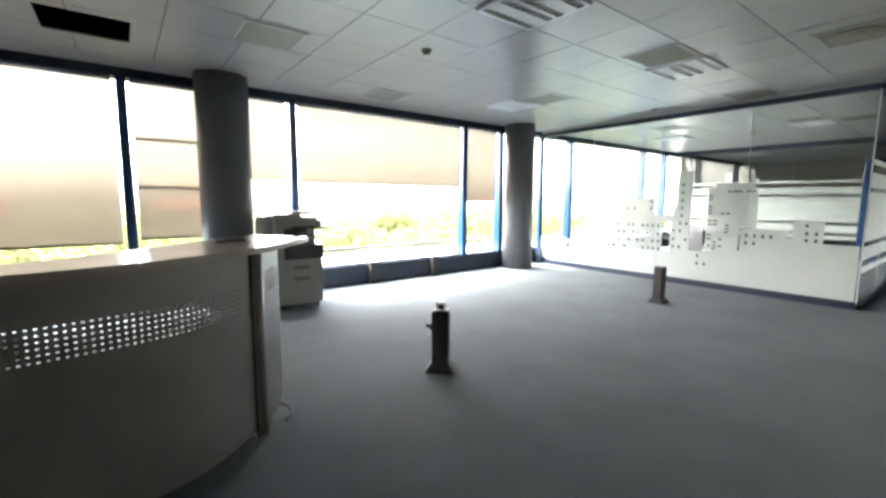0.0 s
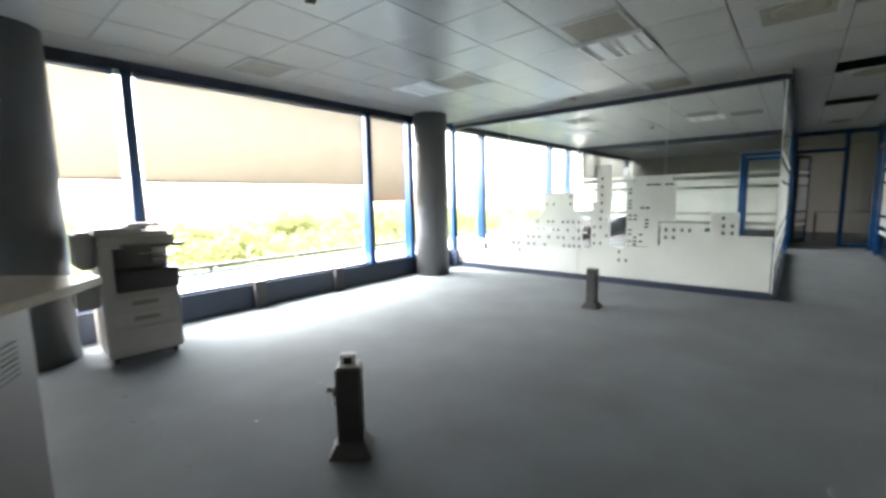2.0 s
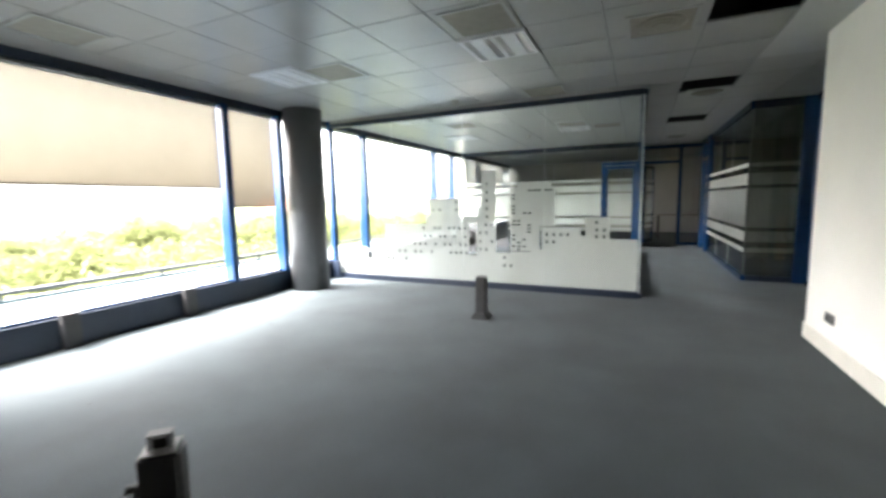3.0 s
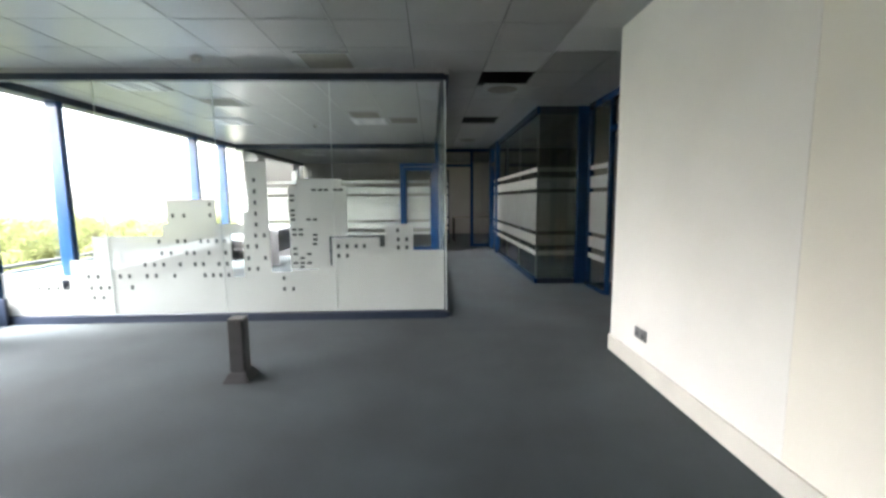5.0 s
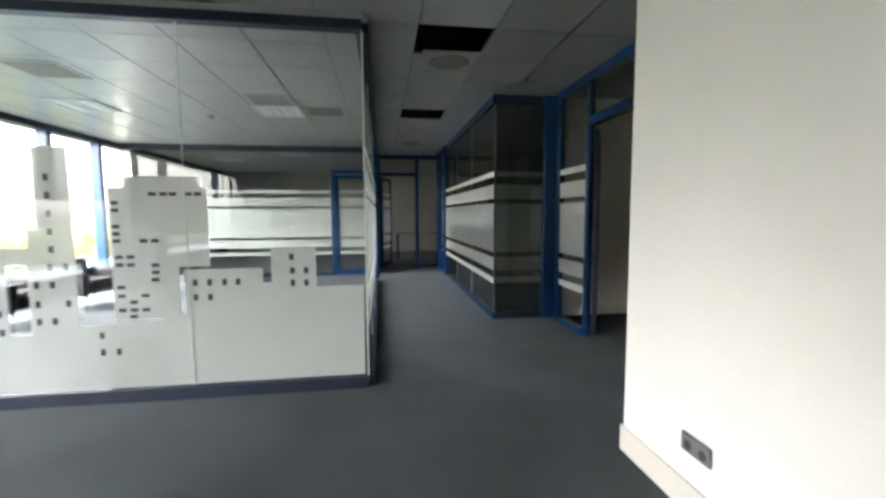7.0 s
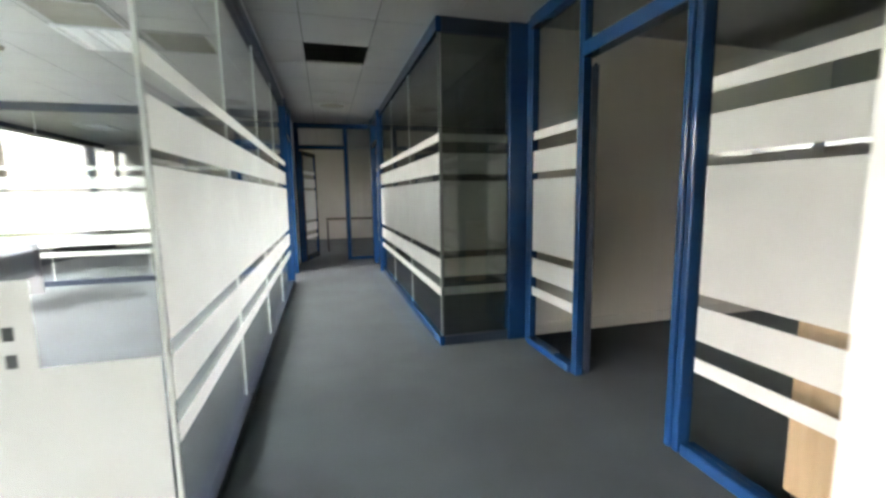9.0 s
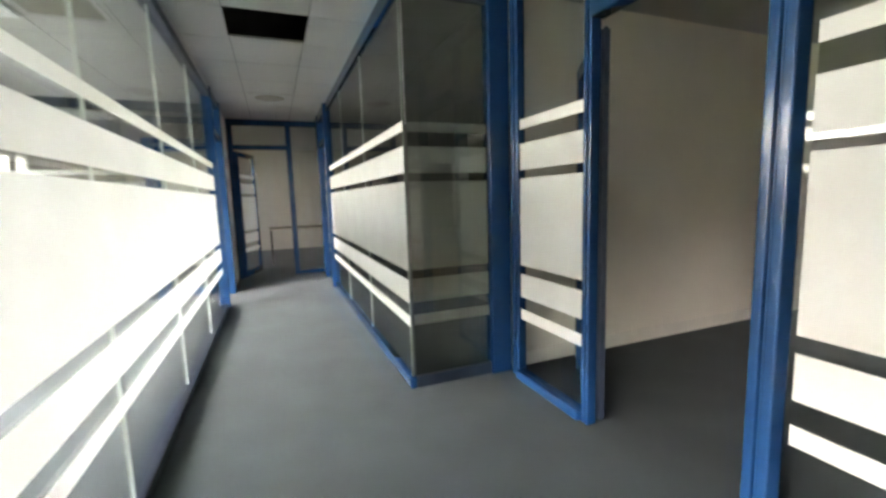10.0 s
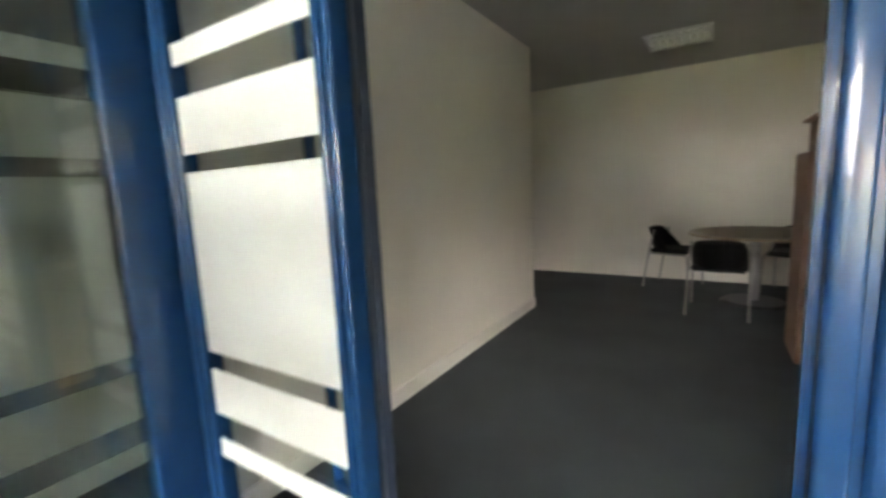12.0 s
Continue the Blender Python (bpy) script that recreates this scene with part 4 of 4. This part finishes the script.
def office_chair(x, y, turn):
    """Black swivel chair on a five-star base; faces +y."""
    c = tagged(empty("office_chair", x, y, 0, turn), "black swivel office chair behind the reception counter", "chair")
    part("seat", boxes((-0.24, 0.24, -0.22, 0.25, 0.44, 0.52), bevel=0.03, segments=3), FABRIC, c)
    bm = boxes((-0.23, 0.23, -0.30, -0.24, 0.60, 1.03), bevel=0.028, segments=3)
    for v in bm.verts:
        v.co.y += 0.8 * v.co.x ** 2
        if v.co.z > 0.9:
            v.co.x *= 1 - 1.6 * (v.co.z - 0.9)
    part("backrest", bm, FABRIC, c)
    part("back_stem", boxes((-0.03, 0.03, -0.33, -0.305, 0.40, 0.80), (-0.03, 0.03, -0.33, 0.0, 0.40, 0.425), bevel=0.006), BLACK, c)
    part("column", tubes(((0, 0, 0.10), (0, 0, 0.44), 0.028), n=16), CHROME, c)
    for k in range(5):
        a = 2 * math.pi * k / 5
        px, py = 0.30 * math.cos(a), 0.30 * math.sin(a)
        part("foot", tubes(((0, 0, 0.11), (px, py, 0.07), 0.024, 0.016), n=10), BLACK, c)
        part("caster", tubes(((px - 0.02, py, 0.03), (px + 0.02, py, 0.03), 0.03), n=14), RUBBER, c)
    return c


office_chair(-0.52, 3.35, 190)

# ---- photocopier ----
cp = tagged(empty("photocopier", 1.575, 5.11, 0, -4), "pale multifunction photocopier on casters beside the pillar", "photocopier")
part("lower_body", boxes((0.0, 0.58, 0.02, 0.62, 0.06, 0.60), bevel=0.012), COPIER_WHITE, cp)
for z0, z1 in ((0.08, 0.30), (0.305, 0.435), (0.44, 0.56)):
    d = part("drawer", boxes((0.012, 0.575, 0.0, 0.022, z0, z1), bevel=0.006), COPIER_WHITE, cp)
    if z0 > 0.2:
        part("drawer_grip", boxes((0.20, 0.40, -0.004, 0.004, (z0 + z1) / 2 - 0.02, (z0 + z1) / 2 + 0.02), bevel=0.004), VENT, d, "recessed drawer grip")
part("dark_front", boxes((0.10, 0.585, -0.012, 0.3, 0.60, 0.77), bevel=0.01), COPIER_DARK, cp, "dark front cover")
part("side_body", boxes((0.0, 0.10, 0.0, 0.62, 0.60, 0.96), (0.10, 0.58, 0.3, 0.62, 0.60, 0.96), bevel=0.01), COPIER_WHITE, cp)
part("output_tray", boxes((0.10, 0.54, 0.02, 0.32, 0.79, 0.80), (0.16, 0.58, 0.06, 0.30, 0.86, 0.868)), COPIER_DARK, cp)
part("inner_wall", boxes((0.10, 0.40, 0.06, 0.3, 0.80, 0.95)), COPIER_DARK, cp)
part("scanner", boxes((0.0, 0.58, 0.02, 0.60, 0.96, 1.055), bevel=0.012), COPIER_WHITE, cp)
part("control_panel", boxes((0.16, 0.62, -0.14, 0.03, 0.965, 0.99), bevel=0.006), COPIER_DARK, cp, "dark control panel")
part("document_feeder", boxes((0.0, 0.34, 0.06, 0.58, 1.057, 1.12), (0.34, 0.56, 0.10, 0.54, 1.057, 1.08), bevel=0.014), COPIER_WHITE, cp)
part("feeder_tray", boxes((0.22, 0.56, 0.14, 0.50, 1.122, 1.134), bevel=0.003), COPIER_WHITE, cp)
for x, y in ((0.06, 0.08), (0.52, 0.08), (0.06, 0.56), (0.52, 0.56)):
    c = part("caster", tubes(((x - 0.015, y, 0.028), (x + 0.015, y, 0.028), 0.028), n=20), RUBBER, cp)
    part("fork", boxes((x - 0.022, x + 0.022, y - 0.02, y + 0.02, 0.05, 0.062)), BLACK, c)

part("side_unit", boxes((-0.13, -0.002, 0.10, 0.56, 0.80, 1.10), bevel=0.02), COPIER_WHITE, cp, "pale paper output unit on the side")
bm = boxes((-0.16, -0.002, 0.12, 0.48, 0.48, 0.74), bevel=0.012)
for v in bm.verts:
    if v.co.z > 0.6:
        v.co.z += 0.25 * (v.co.x + 0.002)
part("bypass_tray", bm, COPIER_WHITE, cp, "folded bypass tray")
part("paper_stack", boxes((0.26, 0.50, 0.18, 0.46, 1.136, 1.150)), PANEL_WHITE, cp, "white paper left in the feeder")
part("output_shelf", boxes((0.30, 0.63, 0.03, 0.28, 0.90, 0.906), bevel=0.002), COPIER_WHITE, cp)
cp.scale = (0.92, 1.0, 1.0)

# ---- far room ----
far_t = tagged(empty("side_table", 16.2, 0.0, 0), "plain table with thin black legs in the far room", "table")
part("tabletop", boxes((-0.4, 0.4, -0.75, 0.6, 0.72, 0.745), bevel=0.003), LAMINATE, far_t)
for x, y in ((-0.37, 0.57), (0.37, 0.57), (-0.37, -0.72), (0.37, -0.72)):
    part("leg", boxes((x - 0.02, x + 0.02, y - 0.02, y + 0.02, 0, 0.72)), BLACK, far_t)

# ---- outside ----
ledge = part("roof_ledge", boxes((-8, 24, WY + 0.22, 8.1, 0.05, 0.2), (-8, 24, 8.02, 8.1, 0.2, 0.235)), LEDGE)
structure(ledge, "pale metal roof ledge outside the windows", "ledge")
rail = tagged(empty("ledge_rail", 0, 8.06, 0.235), "low thin rail along the roof edge", "rail")
for i in range(14):
    part("bracket", boxes((-6.02 + 1.9 * i, -5.98 + 1.9 * i, -0.02, 0.02, 0, 0.05)), DARK_METAL, rail)
part("bar", boxes((-8, 20, -0.03, 0.03, 0.05, 0.10), bevel=0.006), DARK_METAL, rail)
ground = part("ground", boxes((-2500, 2500, -2500, 2500, -10.5, -10.0)), GROUND)
structure(ground, "green ground reaching the horizon", "ground")
structure(part("wall_facade", boxes((-5.2, 19.0, WY + 0.0, 6.5, -10.0, -0.3), (-5.2, 19, -8.5, -8.3, -10, 3.5))  , CREAM_WALL), "plain lower walls of the office building", "wall")


def tree(x, y, seed, height, spread):
    rng = random.Random(seed)
    e = tagged(empty("tree", x, y, -10), "leafy green deciduous tree outside the windows", "tree", "trees outside")
    bm = bmesh.new()
    add_tube(bm, (0, 0, 0), (0.1, 0, height * 0.55), 0.22, 0.10, n=10)
    for k in range(7):
        a, z = rng.random() * 6.28, height * (0.3 + 0.05 * k)
        add_tube(bm, (0.05, 0, z), (math.cos(a) * spread * 0.7, math.sin(a) * spread * 0.7, z + height * 0.25), 0.08, 0.02, n=6)
    part("trunk", bm, BARK, e)
    blobs = []
    for k in range(34):
        a, r = rng.random() * 6.28, spread * math.sqrt(rng.random())
        z = height * (0.42 + 0.5 * rng.random() * (1 - 0.5 * r / spread))
        blobs.append((math.cos(a) * r, math.sin(a) * r, z, spread * (0.22 + 0.2 * rng.random())))
    vs, fs = [], []
    for bx_, by_, bz_, br in blobs:
        for k in range(110):
            d = Vector((rng.gauss(0, 1), rng.gauss(0, 1), rng.gauss(0, 1))).normalized()
            c = Vector((bx_, by_, bz_)) + d * br * (0.55 + 0.5 * rng.random())
            u = d.orthogonal().normalized()
            u = Matrix.Rotation(rng.random() * 6.28, 3, d) @ u
            w = (d + Vector((rng.gauss(0, 0.6), rng.gauss(0, 0.6), rng.gauss(0, 0.6)))).normalized().cross(u).normalized()
            s = 0.10 + 0.16 * rng.random()
            i = len(vs)
            vs += [c - u * s, c + w * s * 0.6, c + u * s, c - w * s * 0.6]
            fs.append((i, i + 1, i + 2, i + 3))
    me = bpy.data.meshes.new("crown")
    me.from_pydata([tuple(v) for v in vs], [], fs)
    me.materials.append(LEAF)
    cr = new("crown", me)
    cr.parent = e
    return e


kinds = [tree(-12, 42, 1, 9.0, 3.6), tree(6, 38, 2, 8.6, 3.9), tree(22, 44, 3, 9.2, 3.4)]
rng = random.Random(7)
for i in range(110):
    x = -50 + 4.2 * (i % 37) + rng.uniform(-2.5, 2.5)
    y = (24, 44, 76)[i // 37] + rng.uniform(-4, 8)
    m = copy_thing(kinds[i % 3], pose(x, y, -10, 0, 0, rng.uniform(0, 360)))
    m.scale = [rng.uniform(0.95, 1.20)] * 3


def house(x, y, turn, w, d, h):
    e = tagged(empty("house", x, y, -10, turn), "pale rendered house with a red tiled roof", "house", "houses in the distance")
    part("wall", boxes((-w / 2, w / 2, -d / 2, d / 2, 0, h)), RENDERED, e)
    bm = bmesh.new()
    a = [bm.verts.new(p) for p in ((-w / 2 - .4, -d / 2 - .4, h), (w / 2 + .4, -d / 2 - .4, h), (w / 2 + .4, d / 2 + .4, h), (-w / 2 - .4, d / 2 + .4, h), (-w / 2 - .4, 0, h + d * 0.4), (w / 2 + .4, 0, h + d * 0.4))]
    for f in ((0, 1, 5, 4), (2, 3, 4, 5), (0, 4, 3), (1, 2, 5), (0, 3, 2, 1)):
        bm.faces.new([a[k] for k in f])
    part("roof", bm, ROOF, e)
    for k in range(int(w // 3)):
        for zz in (1.0, 4.0, 7.0):
            if zz + 1.5 < h:
                part("window", boxes((-w / 2 + 1 + 3 * k, -w / 2 + 2.2 + 3 * k, -d / 2 - 0.05, -d / 2 + 0.02, zz, zz + 1.4)), HOUSE_PANE, e)
    return e


for x, y, turn, w, d, h in ((60, 190, 10, 20, 10, 8), (96, 178, -8, 24, 11, 8), (20, 210, 4, 18, 10, 7), (135, 190, 14, 26, 12, 9), (-40, 205, -6, 20, 10, 7), (175, 180, 5, 28, 12, 8)):
    house(x, y, turn, w, d, h)

rng = random.Random(11)
bits = bmesh.new()
for k in range(34):
    x, y, r = rng.uniform(1.2, 4.6), rng.uniform(2.4, 4.9), rng.uniform(0.004, 0.013)
    add_box(bits, -r, r, -r * 0.5, r * 0.5, 0, 0.004, pose(x, y, 0.0, 0, 0, rng.uniform(0, 180)))
tagged(part("floor_debris", bits, BLACK), "tiny dark crumbs and scraps scattered on the carpet", "debris", "", "stuff")
